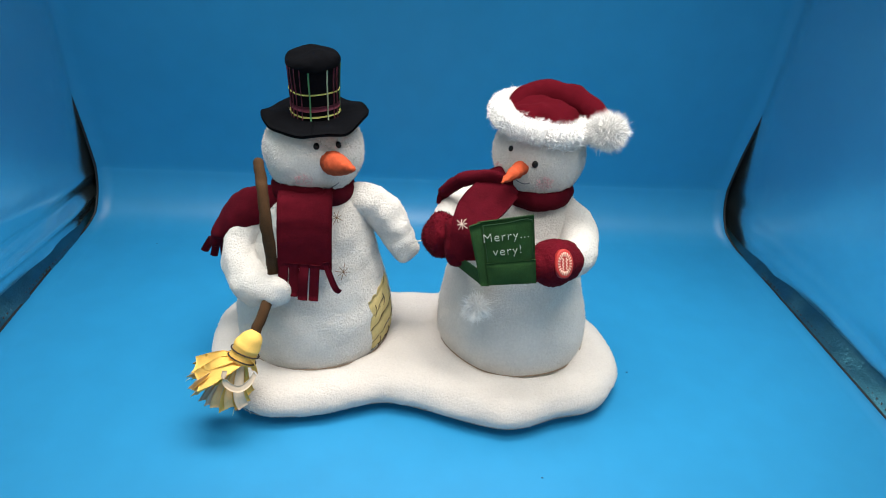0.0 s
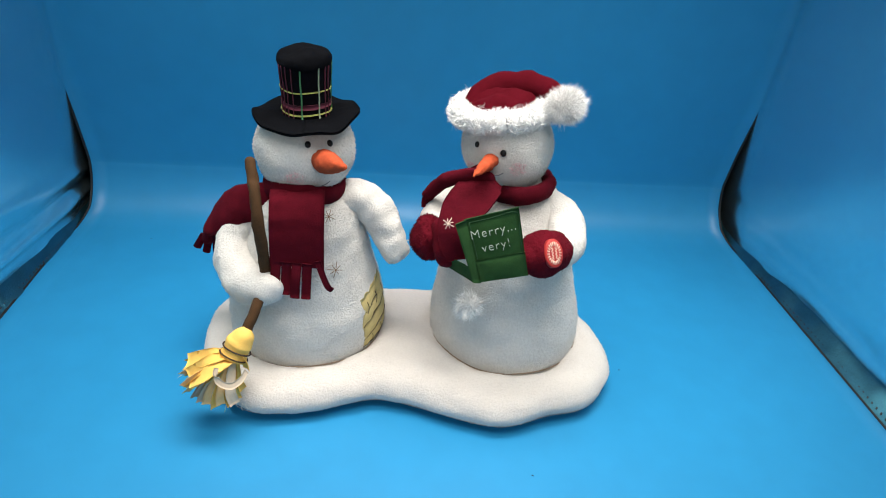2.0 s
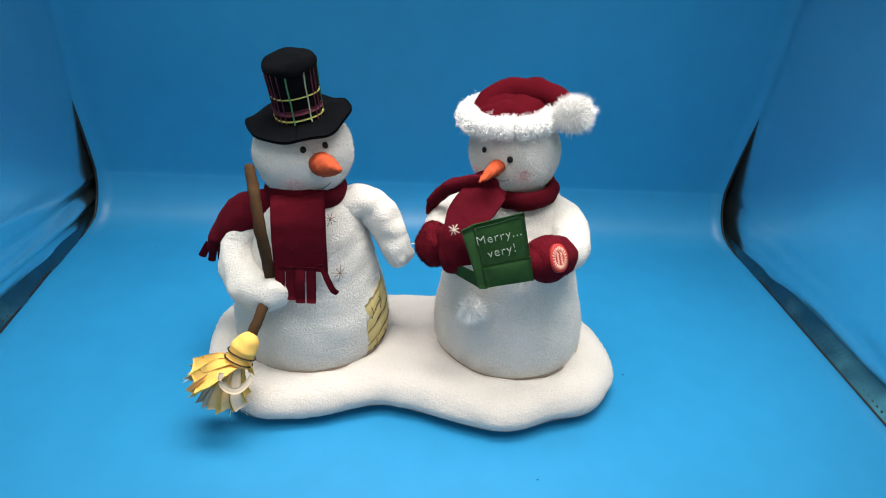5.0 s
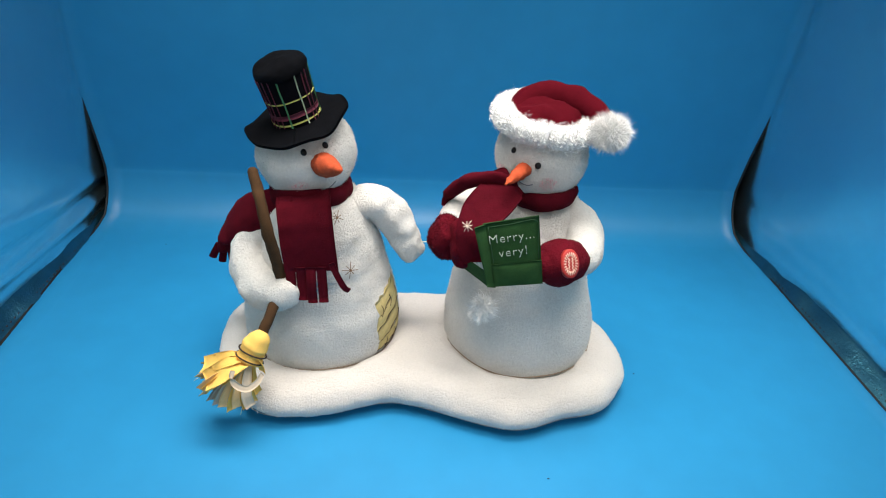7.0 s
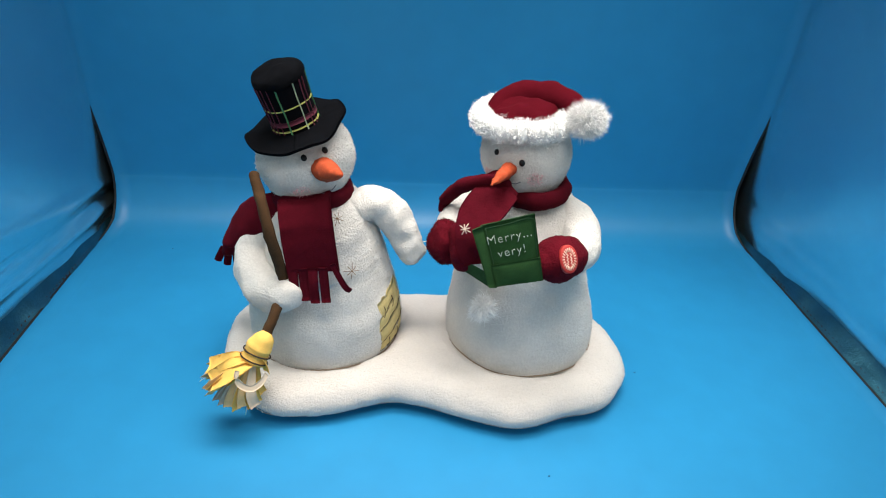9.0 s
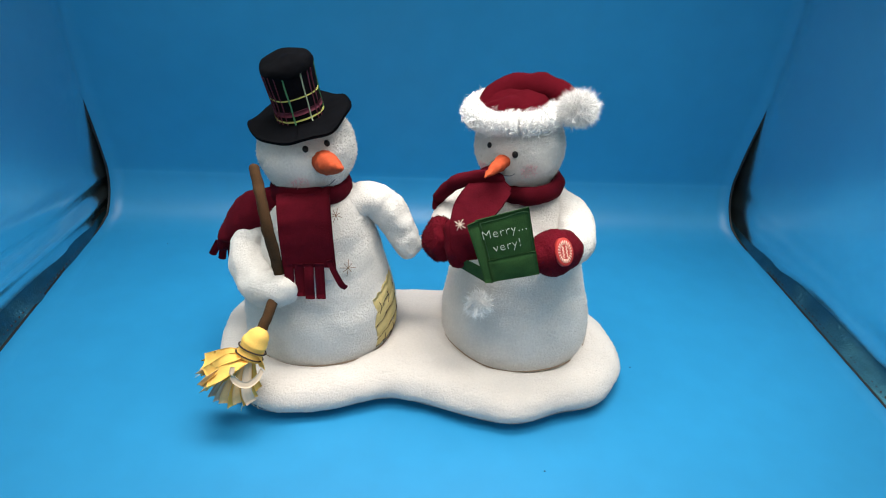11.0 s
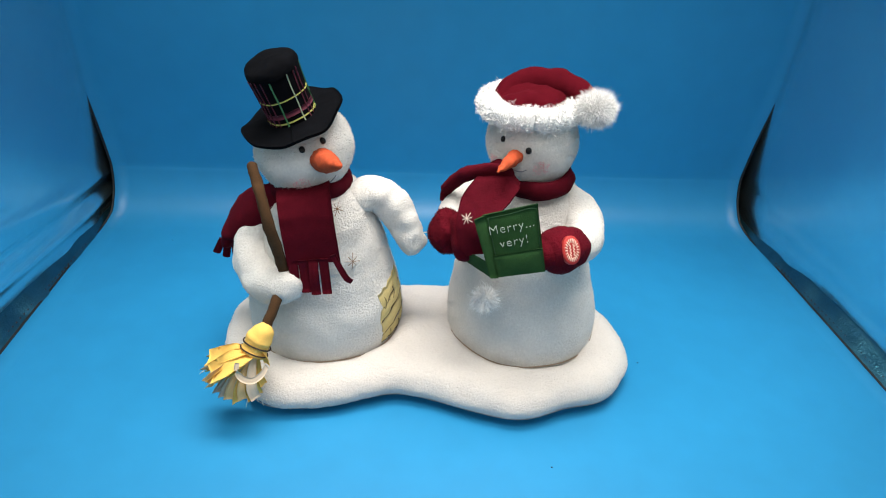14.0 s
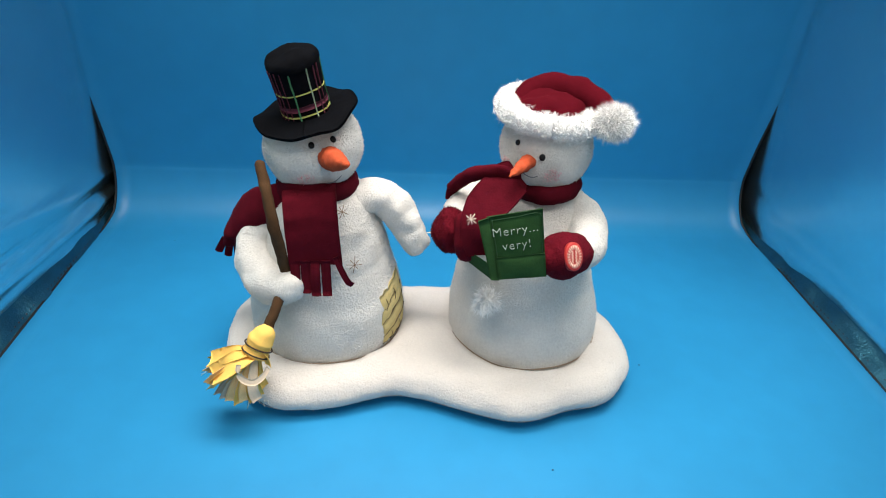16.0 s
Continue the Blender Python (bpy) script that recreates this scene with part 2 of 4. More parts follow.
def strip(points, width, thick, across=(1, 0, 0), steps=5, cols=5, bow=0.0, face=None):
    """A ribbon of cloth along points (x, y, z[, width factor]); across: the direction of its width."""
    pts = [tuple(p) + ((1.0,) if len(p) == 3 else ()) for p in points]
    path = spline(pts, steps)
    front, back = [], []
    for i, p in enumerate(path):
        a, b = path[max(i - 1, 0)][:3], path[min(i + 1, len(path) - 1)][:3]
        d = (b - a) / max(np.linalg.norm(b - a), 1e-9)
        s = np.array(across, float) if face is None else np.cross(np.array(face, float), d)
        s = s - d * s.dot(d)
        s /= np.linalg.norm(s)
        k = np.cross(d, s)
        w = width * p[3]
        rf, rb = [], []
        for j in range(cols):
            u = j / (cols - 1) - 0.5
            e = 1 - abs(2 * u) ** 4 * 0.6
            c = p[:3] + s * u * w - k * bow * (1 - 4 * u * u)
            rf.append(c - k * thick * 0.5 * e)
            rb.append(c + k * thick * 0.5 * e)
        front.append(rf)
        back.append(rb)
    return slab(front, back)


def wire(points, r, n=6, steps=4):
    return tube([(*p, r) for p in points], n=n, steps=steps, round_ends=False)


def on_ball(c, r, yaw, rise, out=0.0):
    """A point on an ellipsoid: yaw in degrees from straight ahead (towards -y), positive to +x; rise in degrees."""
    y, e = radians(yaw), radians(rise)
    d = Vector((math.sin(y) * math.cos(e), -math.cos(y) * math.cos(e), math.sin(e)))
    k = 1 / math.sqrt(sum((d[i] / r[i]) ** 2 for i in range(3)))
    p = Vector(c) + d * k
    nrm = Vector([(p[i] - c[i]) / r[i] ** 2 for i in range(3)]).normalized()
    return p + nrm * out, nrm


# ---------------------------------------------------------------- photo tent
def in_tent(u, v, z):
    return tuple(TENT @ Vector((u, v, z)))


def box(u0, u1, v0, v1, z0, z1):
    v = [in_tent(u, w, z) for z in (z0, z1) for w in (v0, v1) for u in (u0, u1)]
    return v, [(0, 2, 3, 1), (4, 5, 7, 6), (0, 1, 5, 4), (2, 6, 7, 3), (0, 4, 6, 2), (1, 3, 7, 5)]


def sheet_half(z):
    """Half the width of the blue sheet: drawn in where it bends, wider again up the back."""
    return float(np.interp(z, (0, 0.0004, 0.0014, 0.0048, 0.0111, 0.0316, 0.0586, 0.10, 0.16, 0.24), (0.3688, 0.3675, 0.3655, 0.3632, 0.3605, 0.3610, 0.3622, 0.3668, 0.3738, 0.3738)))


def drawn_in(v, side):
    """How far the lining leans in towards the back corner."""
    f = max(0.0, min(1.0, (v + 0.04) / 0.22))
    return (0.0122 if side < 0 else 0.0092) * f * f * (3 - 2 * f)


CREASES = ((0.021, 0.05, 0.0040, 0.0024), (0.033, 0.11, 0.0048, -0.0030), (0.047, 0.17, 0.0060, 0.0026))


def crumpled(u0, u1, v0, v1, z0, z1, n, m, depth, seed):
    """A stretched lining panel with soft folds: plane in v and z at about u0 (its outer face at u1)."""
    front, back = [], []
    for i in range(n + 1):
        z = z0 + (z1 - z0) * (i / n) ** 2.1
        side = math.copysign(1, u0)
        rf, rb = [], []
        for j in range(m + 1):
            v = v0 + (v1 - v0) * j / m
            k = noise.noise(Vector((seed, v * 9, z * 3))) * depth + noise.noise(Vector((seed + 7, v * 26 + z * 9, z * 14))) * depth * 0.25
            fold = math.exp(-((z - z0) / 0.05) ** 2) * (noise.noise(Vector((seed + 3, v * 14, z * 40))) * depth * 1.2 + noise.noise(Vector((seed + 9, v * 4 - z * 12, z * 75))) * 0.0032)
            flare = side * (0.005 * (0.21 - v) / 0.30 - drawn_in(v, side))
            if side < 0:                     # long creases running forward from the back corner
                fold += sum(amp * math.exp(-((z - zc - slope * (0.2 - v)) / wide) ** 2) for zc, slope, wide, amp in CREASES)
            rf.append(in_tent(u0 + k + fold + flare, v, z))
            rb.append(in_tent(u1 + flare, v, z))
        front.append(rf)
        back.append(rb)
    return slab(front, back) if u1 < u0 else slab([r[::-1] for r in front], [r[::-1] for r in back])


def build_tent():
    def setting(name, shape, mat, label):
        ob = part(name, shape, mat, None, label)
        return tagged(ob, kind="structure")
    setting("floor", box(-0.50, 0.50, -1.2, 0.33, -0.016, -0.006), SILVER, "silver lining on the floor of the photo tent")
    for name, side in (("wall_west", -1), ("wall_east", 1)):
        wall = crumpled(0.3825 * side, 0.398 * side, -0.46, 0.30, -0.006, CEILING, 96, 70, 0.0022, 3.0 * side)
        ob = setting(name, wall, SILVER, "wrinkled silver lining wall of the photo tent")
        # the loose hem of the lining, sloping from the sheet up to the wall; its dark blue is painted-in reflection
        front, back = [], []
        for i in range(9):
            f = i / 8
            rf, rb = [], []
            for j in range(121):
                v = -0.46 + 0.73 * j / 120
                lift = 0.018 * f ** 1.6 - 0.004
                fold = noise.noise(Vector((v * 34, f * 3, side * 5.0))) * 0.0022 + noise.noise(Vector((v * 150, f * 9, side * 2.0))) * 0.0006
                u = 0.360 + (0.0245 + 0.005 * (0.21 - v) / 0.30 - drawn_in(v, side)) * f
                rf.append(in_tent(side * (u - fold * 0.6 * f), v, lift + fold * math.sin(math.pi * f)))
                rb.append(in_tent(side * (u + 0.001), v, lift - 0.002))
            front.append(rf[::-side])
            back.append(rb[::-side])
        part("hem", slab(front, back), HEM, ob, "crinkled hem of the lining, dark blue reflection in its colour")
        for k in range(110):
            v = 0.24 - k * 0.0062
            q = 0.3745 - 0.6 * drawn_in(v, side)
            part("stitch", box(q * side - 0.00025, q * side + 0.00025, v - 0.0010, v + 0.0006, 0.0000, 0.0030), STITCH, ob)
    # back panel, blackened to give the shaded gap beside the sheet
    setting("wall_north", box(-0.45, 0.45, 0.30, 0.312, -0.006, CEILING), PANEL_SHADE, "back panel of the photo tent, shade of the gap in its black")
    setting("ceiling", box(-0.45, 0.45, -0.46, 0.312, CEILING, CEILING + 0.012), SILVER, "silver lining under the tent roof")
    # the sheet: floor, bend, back
    rows, low = [], []
    outline = [(-0.62, 0.0), (-0.45, 0.0), (-0.3, 0.0), (-0.15, 0.0), (0.0, 0.0), (0.10, 0.0), (0.145, 0.0004)]
    R = 0.062
    outline += [(0.158 + R * math.sin(t), 0.001 + R - R * math.cos(t)) for t in np.linspace(0.12, 1.5, 12)]
    outline += [(0.220, 0.10), (0.217, 0.16), (0.212, 0.24), (0.206, 0.33), (0.202, 0.45), (0.20, CEILING - 0.004)]
    pts = spline(outline, 3)
    for i, (v, z) in enumerate(pts):
        a, b = pts[max(i - 1, 0)], pts[min(i + 1, len(pts) - 1)]
        d = (b - a) / np.linalg.norm(b - a)
        half = sheet_half(z)
        r, s = [], []
        for j in range(41):
            u = (j / 20 - 1)
            sag = 0.0015 * noise.noise(Vector((u * 3, v * 7, z * 7)))
            q = np.array((v, z)) + np.array((-d[1], d[0])) * (sag * min(1.0, max(0.0, z) / 0.03))
            r.append(in_tent(u * half, q[0], q[1]))
            s.append(in_tent(u * half, q[0] + d[1] * 0.0012, q[1] - d[0] * 0.0012))
        rows.append(r[::-1])
        low.append(s[::-1])
    ob = setting("backdrop", slab(rows, low), VINYL, "smooth blue vinyl sheet curving up behind the toy")
    # black line added down each edge, standing in for the dark gap there
    for side in (-1, 1):
        edge = [in_tent(side * (sheet_half(z) + 0.0005), v, z - 0.0004) for v, z in pts]
        part("edge_gap_shade", wire(edge, 0.0015, steps=1), EDGE_SHADE, ob, "thin black line for the shaded gap along the sheet edge")
    # light strips under the roof
    for v in (-0.27, -0.02):
        bar = thing("light_strip", in_tent(0, v, CEILING), "white led strip fixed under the tent roof", "lamp", "light strips in the tent")
        part("housing", box(-0.32, 0.32, v - 0.085, v + 0.085, CEILING - 0.012, CEILING - 0.002), PLATE, bar)
        part("diffuser", box(-0.315, 0.315, v - 0.08, v + 0.08, CEILING - 0.016, CEILING - 0.0125), PRINT, bar, "frosted white diffuser")
    # lint on the sheet
    for x, y, r in ((0.1680, -0.0248, 0.0006), (0.084, -0.146, 0.0006), (-0.300, 0.115, 0.0006)):
        ob = part("lint_speck", ball((x, y, 0.0005), (r * 1.4, r * 0.6, 0.0005), 8, 6), SPECK, None, "tiny dark lint speck on the blue sheet")
        tagged(ob, category="speck", group="lint on the sheet")


build_tent()

# ---------------------------------------------------------------- snow base
BASE_EDGE = ((-0.186, -0.028), (-0.175, -0.073), (-0.138, -0.1165), (-0.103, -0.1195), (-0.066, -0.1080), (-0.036, -0.0955), (-0.006, -0.0995), (0.025, -0.1080), (0.058, -0.1135),
             (0.080, -0.1065), (0.099, -0.0960), (0.131, -0.0845), (0.1525, -0.047), (0.150, -0.010), (0.132, 0.026), (0.095, 0.052), (0.050, 0.056), (0.000, 0.040),
             (-0.047, 0.034), (-0.100, 0.040), (-0.150, 0.028), (-0.180, 0.002))


def build_base():
    ob = thing("snow_base", (-0.02, -0.03, 0), "cream plush cushion shaped like a snow drift under both snowmen", "toy base")
    edge = spline(BASE_EDGE + BASE_EDGE[:1], 10)[:-1]
    n = len(edge)
    smooth = [sum(edge[(i + k) % n] for k in range(-4, 5)) / 9 for i in range(n)]
    out = [Vector((*(smooth[i] - smooth[i - 2]), 0)).cross(Vector((0, 0, 1))).normalized() for i in range(n)]
    rows = []
    H = 0.031
    # side of the cushion: a full round edge, then the quilted top drawn in towards the middle
    side = [(0.032, 0.0006), (0.019, 0.0010), (0.009, 0.0035), (0.0022, 0.0082), (0.0, 0.0145), (0.0016, 0.020), (0.006, 0.0255), (0.013, 0.0292), (0.022, H)]
    for inset, z in spline(side, 3):
        rows.append([(smooth[i][0] - out[i].x * inset, smooth[i][1] - out[i].y * inset, z) for i in range(n)])
    mid = np.array((-0.02, -0.03))
    last = np.array([r[:2] for r in rows[-1]])
    for k in range(1, 15):
        f = 1 - k / 15
        ring = []
        for i in range(n):
            q = mid + (last[i] - mid) * f
            z = H + 0.0015 * (1 - f)
            for cx, cy in ((-0.1016, -0.025), (0.0626, -0.012)):
                z -= 0.006 * max(0.0, 1 - abs(math.hypot(q[0] - cx, q[1] - cy) - 0.060) / 0.012) ** 2
            ring.append((q[0], q[1], z))
        rows.append(ring)
    shape = rough(grid(rows), 0.0014, 0.018, 0.00055, 0.0024)
    body = part("cushion", join(shape, pile(shape, 24000, 0.0009, 0.00040, 0.9, seed=3, keep=lambda q: q[2] > 0.003)), PLUSH, ob)
    part("seam", wire([(smooth[i % n][0] - out[i % n].x * 0.0016, smooth[i % n][1] - out[i % n].y * 0.0016, 0.0088) for i in range(0, n + 1, 2)], 0.0003, steps=2), HEMLINE, body, "sewn seam round the cushion")
    return ob


build_base()


# ---------------------------------------------------------------- shared pieces of the snowmen
def fuzzy(name, shape, mat, parent, count, length=0.0012, width=0.00042, seed=1, label="", pivot=None, spread=0.8):
    """A plush part with its pile in the same mesh."""
    if mat is FLEECE:
        count, length = int(count * 2.2), 0.0012
    return part(name, join(shape, pile(shape, count, length, width, spread, seed=seed)), mat, parent, label, pivot)


def star(parent, c, r, mat, normal, turn=0.0):
    n = Vector(normal).normalized()
    s = n.cross(Vector((0, 0, 1))).normalized()
    u = s.cross(n)
    rays = []
    for k in range(4):
        a = turn + k * math.pi / 4
        d = (s * math.cos(a) + u * math.sin(a)) * r * (1.0 if k % 2 == 0 else 0.75)
        rays.append(wire([Vector(c) - d + n * 0.0002, Vector(c) + n * 0.0012, Vector(c) + d + n * 0.0002], 0.00024, 5, 3))
    return part("embroidered_star", join(*rays), mat, parent, "star of straight thread stitches")


def eye(parent, c, r, yaw, rise, size):
    p, n = on_ball(c, r, yaw, rise, 0.0007)
    turn = n.to_track_quat("Z", "Y").to_matrix().to_4x4()
    return part("eye", ball(p, (size, size * 1.15, size * 0.7), 14, 10, turn), BEAD, parent, "small black bead eye")


def cheek(parent, c, r, yaw, rise, size, seed):
    """Pink tinted fibres in the fleece of the cheek."""
    p, _ = on_ball(c, r, yaw, rise)
    skin = ball(c, [k * 1.0 for k in r], 90, 60)
    fibres = pile(skin, 240, 0.0021, 0.0005, 0.6, seed=seed, keep=lambda q: (Vector(q) - p).length < size)
    return part("blush", fibres, BLUSH, parent, "pink blush brushed on the cheek")


def nose(parent, root, tip, r):
    a, b = Vector(root), Vector(tip)
    pts = []
    for k, w in ((-0.15, 0.9), (0.0, 1.0), (0.2, 0.98), (0.45, 0.82), (0.7, 0.56), (0.9, 0.32), (1.0, 0.2)):
        q = a + (b - a) * k
        pts.append((*q, r * w))
    shape = rough(tube(pts, 24, 6), 0.0009, 0.0035, 0.0004, 0.0013)
    return part("carrot_nose", shape, ORANGE, parent, "orange felt carrot nose")


def smile(parent, c, r, places):
    pts = [on_ball(c, r, y, e, 0.0020)[0] for y, e in places]
    return part("smile", wire(pts, 0.00035, 5, 3), SMILE, parent, "thin stitched smile")


def halves(profile, centres, cy, waist, seed):
    """A stuffed body in two pieces that slide over each other at the waist: lower body and torso."""
    z, rad = [p[0] for p in profile], [p[1] for p in profile]
    cz, cx = [p[0] for p in centres], [p[1] for p in centres]
    fine = spline(profile, 8)
    fz, fr = [p[0] for p in fine], [p[1] for p in fine]
    def ring(h, sink):
        k = float(np.interp(h, fz, fr)) - sink
        return (h, k, k + 0.0004, float(np.interp(h, cz, cx)), cy)
    low = [ring(h, 0.0014 * (max(0.0, h - waist) / 0.014) ** 1.5) for h in np.linspace(z[0], waist + 0.030, 26)]
    low += [(waist + 0.032, 0.02, 0.02, low[-1][3], cy)]
    up = [ring(h, 0.0022 * (max(0.0, waist + 0.002 - h) / 0.007) ** 2) for h in np.linspace(waist - 0.012, z[-1], 26)]
    up = [(waist - 0.014, 0.02, 0.02, up[0][3], cy)] + up
    return [rough(lathe(p, 110, 4), 0.0012, 0.016, 0.0004, 0.0026, seed) for p in (low, up)]


# ---------------------------------------------------------------- snowman with the top hat and broom
def build_top_hat_snowman():
    ob = thing("snowman", (-0.1016, -0.025, 0.025), "white plush snowman with black top hat, red scarf and yellow broom", "snowman", "plush snowmen on the snow base")
    cy = -0.025
    lower, upper = halves([(0.016, .050), (0.021, .0585), (0.030, .0622), (0.045, .0627), (0.062, .0605), (0.080, .0553), (0.090, .0523), (0.100, .0498), (0.114, .0465),
                           (0.130, .043), (0.144, .0365), (0.154, .027), (0.162, .016), (0.164, .004)], [(0.016, -.1017), (0.100, -.1012), (0.164, -.1005)], cy, 0.100, 1.0)
    low = fuzzy("lower_body", lower, FLEECE, ob, 9000, seed=5)
    # seam ring that also paints the shade where body meets cushion
    part("foot_seam_shade", wire([(-.1017 + .0625 * math.sin(a), cy - .0629 * math.cos(a), .0282 + .0008 * math.sin(5 * a)) for a in np.linspace(0, 2 * math.pi, 49)], 0.0006, 6, 2), FOOT, low, "seam round the foot, brown with the painted shade of the crease")
    # straw patch sewn on the flank
    def on_flank(a, z, out):
        r = np.interp(z, (0.020, 0.030, 0.045, 0.062, 0.083, 0.098), (0.0585, 0.0617, 0.0625, 0.0605, 0.0545, 0.0497)) + out
        return (-.1017 + r * math.sin(radians(a)), cy - r * math.cos(radians(a)) * 0.985, z)
    patches = ((54, 64, .0310, .0400, .002), (61, 75, .0315, .0420, .003), (73, 89, .0325, .0440, .002), (54, 72, .0395, .0530, .006), (67, 90, .0450, .0570, .004),
               (55, 70, .0520, .0640, .006), (65, 90, .0580, .0680, .005), (57, 67, .0625, .0745, .004), (63, 77, .0665, .0765, .004), (75, 91, .0665, .0790, .005))
    for k, (a0, a1, z0, z1, rise) in enumerate(patches):
        front, back = [], []
        for i in range(6):
            f = i / 5
            rf, rb = [], []
            for j in range(9):
                g = j / 8
                a = a0 + (a1 - a0) * g + 1.2 * math.sin(k * 2.1 + f * 3)
                z = z0 + (z1 - z0) * f + rise * (g - 0.3) + 0.0006 * math.sin(j * 1.3 + k)
                puff = 0.0008 + 0.0016 * (math.sin(math.pi * (0.06 + 0.88 * f)) * math.sin(math.pi * (0.06 + 0.88 * g))) ** 0.5
                rf.append(on_flank(a, z, puff))
                rb.append(on_flank(a, z, -0.001))
            front.append(rf)
            back.append(rb)
        part("straw_patch_piece", slab(front, back), PATCH, low, "straw-yellow felt patch piece")
        edge = [on_flank(a0 + (a1 - a0) * g + 1.2 * math.sin(k * 2.1), z0 + rise * (g - 0.3) + 0.0006 * math.sin(8 * g * 1.3 + k) + 0.0004, 0.0016) for g in (0.05, 0.28, 0.5, 0.75, 0.96)]
        part("dark_stitch", wire(edge, 0.00030, 5), THREAD, low)
    for a, z in ((60, .066), (72, .069), (62, .036), (74, .0375)):
        part("dark_stitch", wire([on_flank(a - 1, z - .0045, 0.0026), on_flank(a + 1.5, z, 0.0030), on_flank(a + 1, z + .0045, 0.0026)], 0.00026, 5), THREAD, low)
    # torso, leaning from the waist
    torso = fuzzy("torso", upper, FLEECE, ob, 7000, seed=7, pivot=(-.100, -.03, .088))
    arm = rough(tube([(-.116, -.032, .141, .014), (-.1395, -.036, .1275, .0145), (-.1490, -.045, .1135, .0145), (-.1465, -.060, .1000, .0148), (-.133, -.075, .0935, .0145), (-.1170, -.084, .0985, .0125)], 36, 8), 0.0019, 0.0095, 0.0004, 0.0026)
    bent = fuzzy("bent_arm", arm, FLEECE, ob, 3600, seed=9, pivot=(-.100, -.03, .088))
    # scarf
    neck = (-.0998, -.027)
    ring = [(neck[0] + 0.0245 * math.sin(a), neck[1] - 0.0270 * math.cos(a), 0.1560 + 0.003 * math.cos(a * 2) + 0.003 * math.cos(a), 0.0085) for a in np.linspace(math.pi, 3 * math.pi, 17)]
    fuzzy("scarf_loop", rough(tube(ring, 20, 5, wide=0.72, up=(0, 0, 1), round_ends=False), 0.0010, 0.008), RED, torso, 1500, 0.0009, 0.0004, 11, "dark red fleece scarf wound round the neck")
    tail = rough(strip([(-.0985, -.056, .1655), (-.0965, -.068, .1640), (-.0955, -.0755, .1545), (-.0952, -.0795, .140), (-.0950, -.0815, .125), (-.0950, -.0820, .1170)], 0.0375, 0.0030, (1, 0.05, 0.07), 8, 13, 0.0022), 0.0006, 0.010)
    front = fuzzy("scarf_tail", tail, RED, torso, 1500, 0.0009, 0.0004, 12, "dark red fleece scarf tail with cut fringe")
    for k in range(5):
        x = -0.1098 + k * 0.0073
        lift = 0.0018 * math.sin(k * 2.3)
        if k < 4:
            end = (x - 0.001 + 0.0004 * math.sin(k * 3), -.0870 + lift * 0.4, 0.0945 + 0.0012 * math.sin(k * 1.7) + (0.002 if k == 0 else 0))
            pts = [(x, -.0818, .1205), (x - 0.0004, -.0842 + lift, .110), end]
        else:
            pts = [(x, -.0818, .1235), (x + 0.0035, -.0835, .1135), (x + 0.0075, -.0850, .1045), (x + 0.0105, -.0845, .1015)]
        part("fringe_strip", strip(pts, 0.0067 if k < 4 else 0.0044, 0.0024, (1, 0.05, 0.07), 4, 4, 0.0003), RED, torso)
    wing = rough(tube([(-.118, -.043, .1495, .0110, .55), (-.137, -.044, .1440, .0138, .52), (-.1540, -.039, .1335, .0148, .52), (-.1660, -.034, .1195, .0138, .52), (-.1715, -.032, .1090, .0120, .5)], 24, 6, up=(0.45, 0.2, 0.85), round_ends=True), 0.0010, 0.008)
    fuzzy("scarf_back_tail", wing, RED, bent, 1800, 0.0010, 0.0004, 13, "dark red scarf tail thrown over the shoulder")
    for k, (dx, dz) in enumerate(((-0.009, -0.012), (-0.006, -0.0165), (-0.001, -0.0185), (0.003, -0.0125))):
        a = (-.1722 + (k - 1.5) * 0.0042, -.033 + k * 0.001, .1055)
        part("fringe_strip", strip([a, (a[0] + dx * 0.4, a[1] - 0.001, a[2] + dz * 0.5), (a[0] + dx * 0.8, a[1], a[2] + dz)], 0.0058, 0.003, (1, 0.2, -0.3), 3, 4), RED, bent)
    # upper half of the broomstick, held in the crook of the arm
    stick = rough(tube([(-.1275, -.065, .1870, .0034), (-.1240, -.073, .1780, .0037), (-.1213, -.080, .1680, .0039), (-.1190, -.0855, .1510, .0040), (-.1180, -.0840, .1330, .0040), (-.1185, -.0800, .1130, .0040), (-.1190, -.0800, .1000, .0038)], 16, 6), 0.0006, 0.006)
    part("broomstick", stick, BROWN, torso, "bent brown felt broomstick")
    star(torso, (-.0712, -.0665, .1070), 0.0064, STAR, (0.55, -0.8, 0.2), 0.3)
    star(torso, (-.0765, -.0625, .1490), 0.0052, STAR, (0.5, -0.75, 0.45), 0.6)
    # arm that reaches for the other snowman
    reach = rough(tube([(-.074, -.026, .1420, .013), (-.0615, -.0235, .1440, .0138), (-.0480, -.022, .1360, .0142), (-.0385, -.023, .1215, .0132), (-.0310, -.025, .1075, .0120)], 32, 8), 0.0019, 0.0095, 0.0004, 0.0026)
    free = fuzzy("free_arm", reach, FLEECE, ob, 3200, seed=15, pivot=(-.062, -.02, .142))
    part("thread", wire([(-0.0222, -0.03, 0.1165), (-0.0188, -0.0323, 0.1182), (-0.0147, -0.034, 0.1205)], 0.00042, 5), PALE, free, "loose white thread")
    # broom
    head = rough(tube([(-.1185, -.0860, .0990, .0036), (-.1207, -.0990, .0900, .0038), (-.1245, -.107, .0795, .0038), (-.1275, -.112, .0705, .0038)], 16, 6), 0.0005, 0.006)
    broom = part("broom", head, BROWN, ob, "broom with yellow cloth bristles")
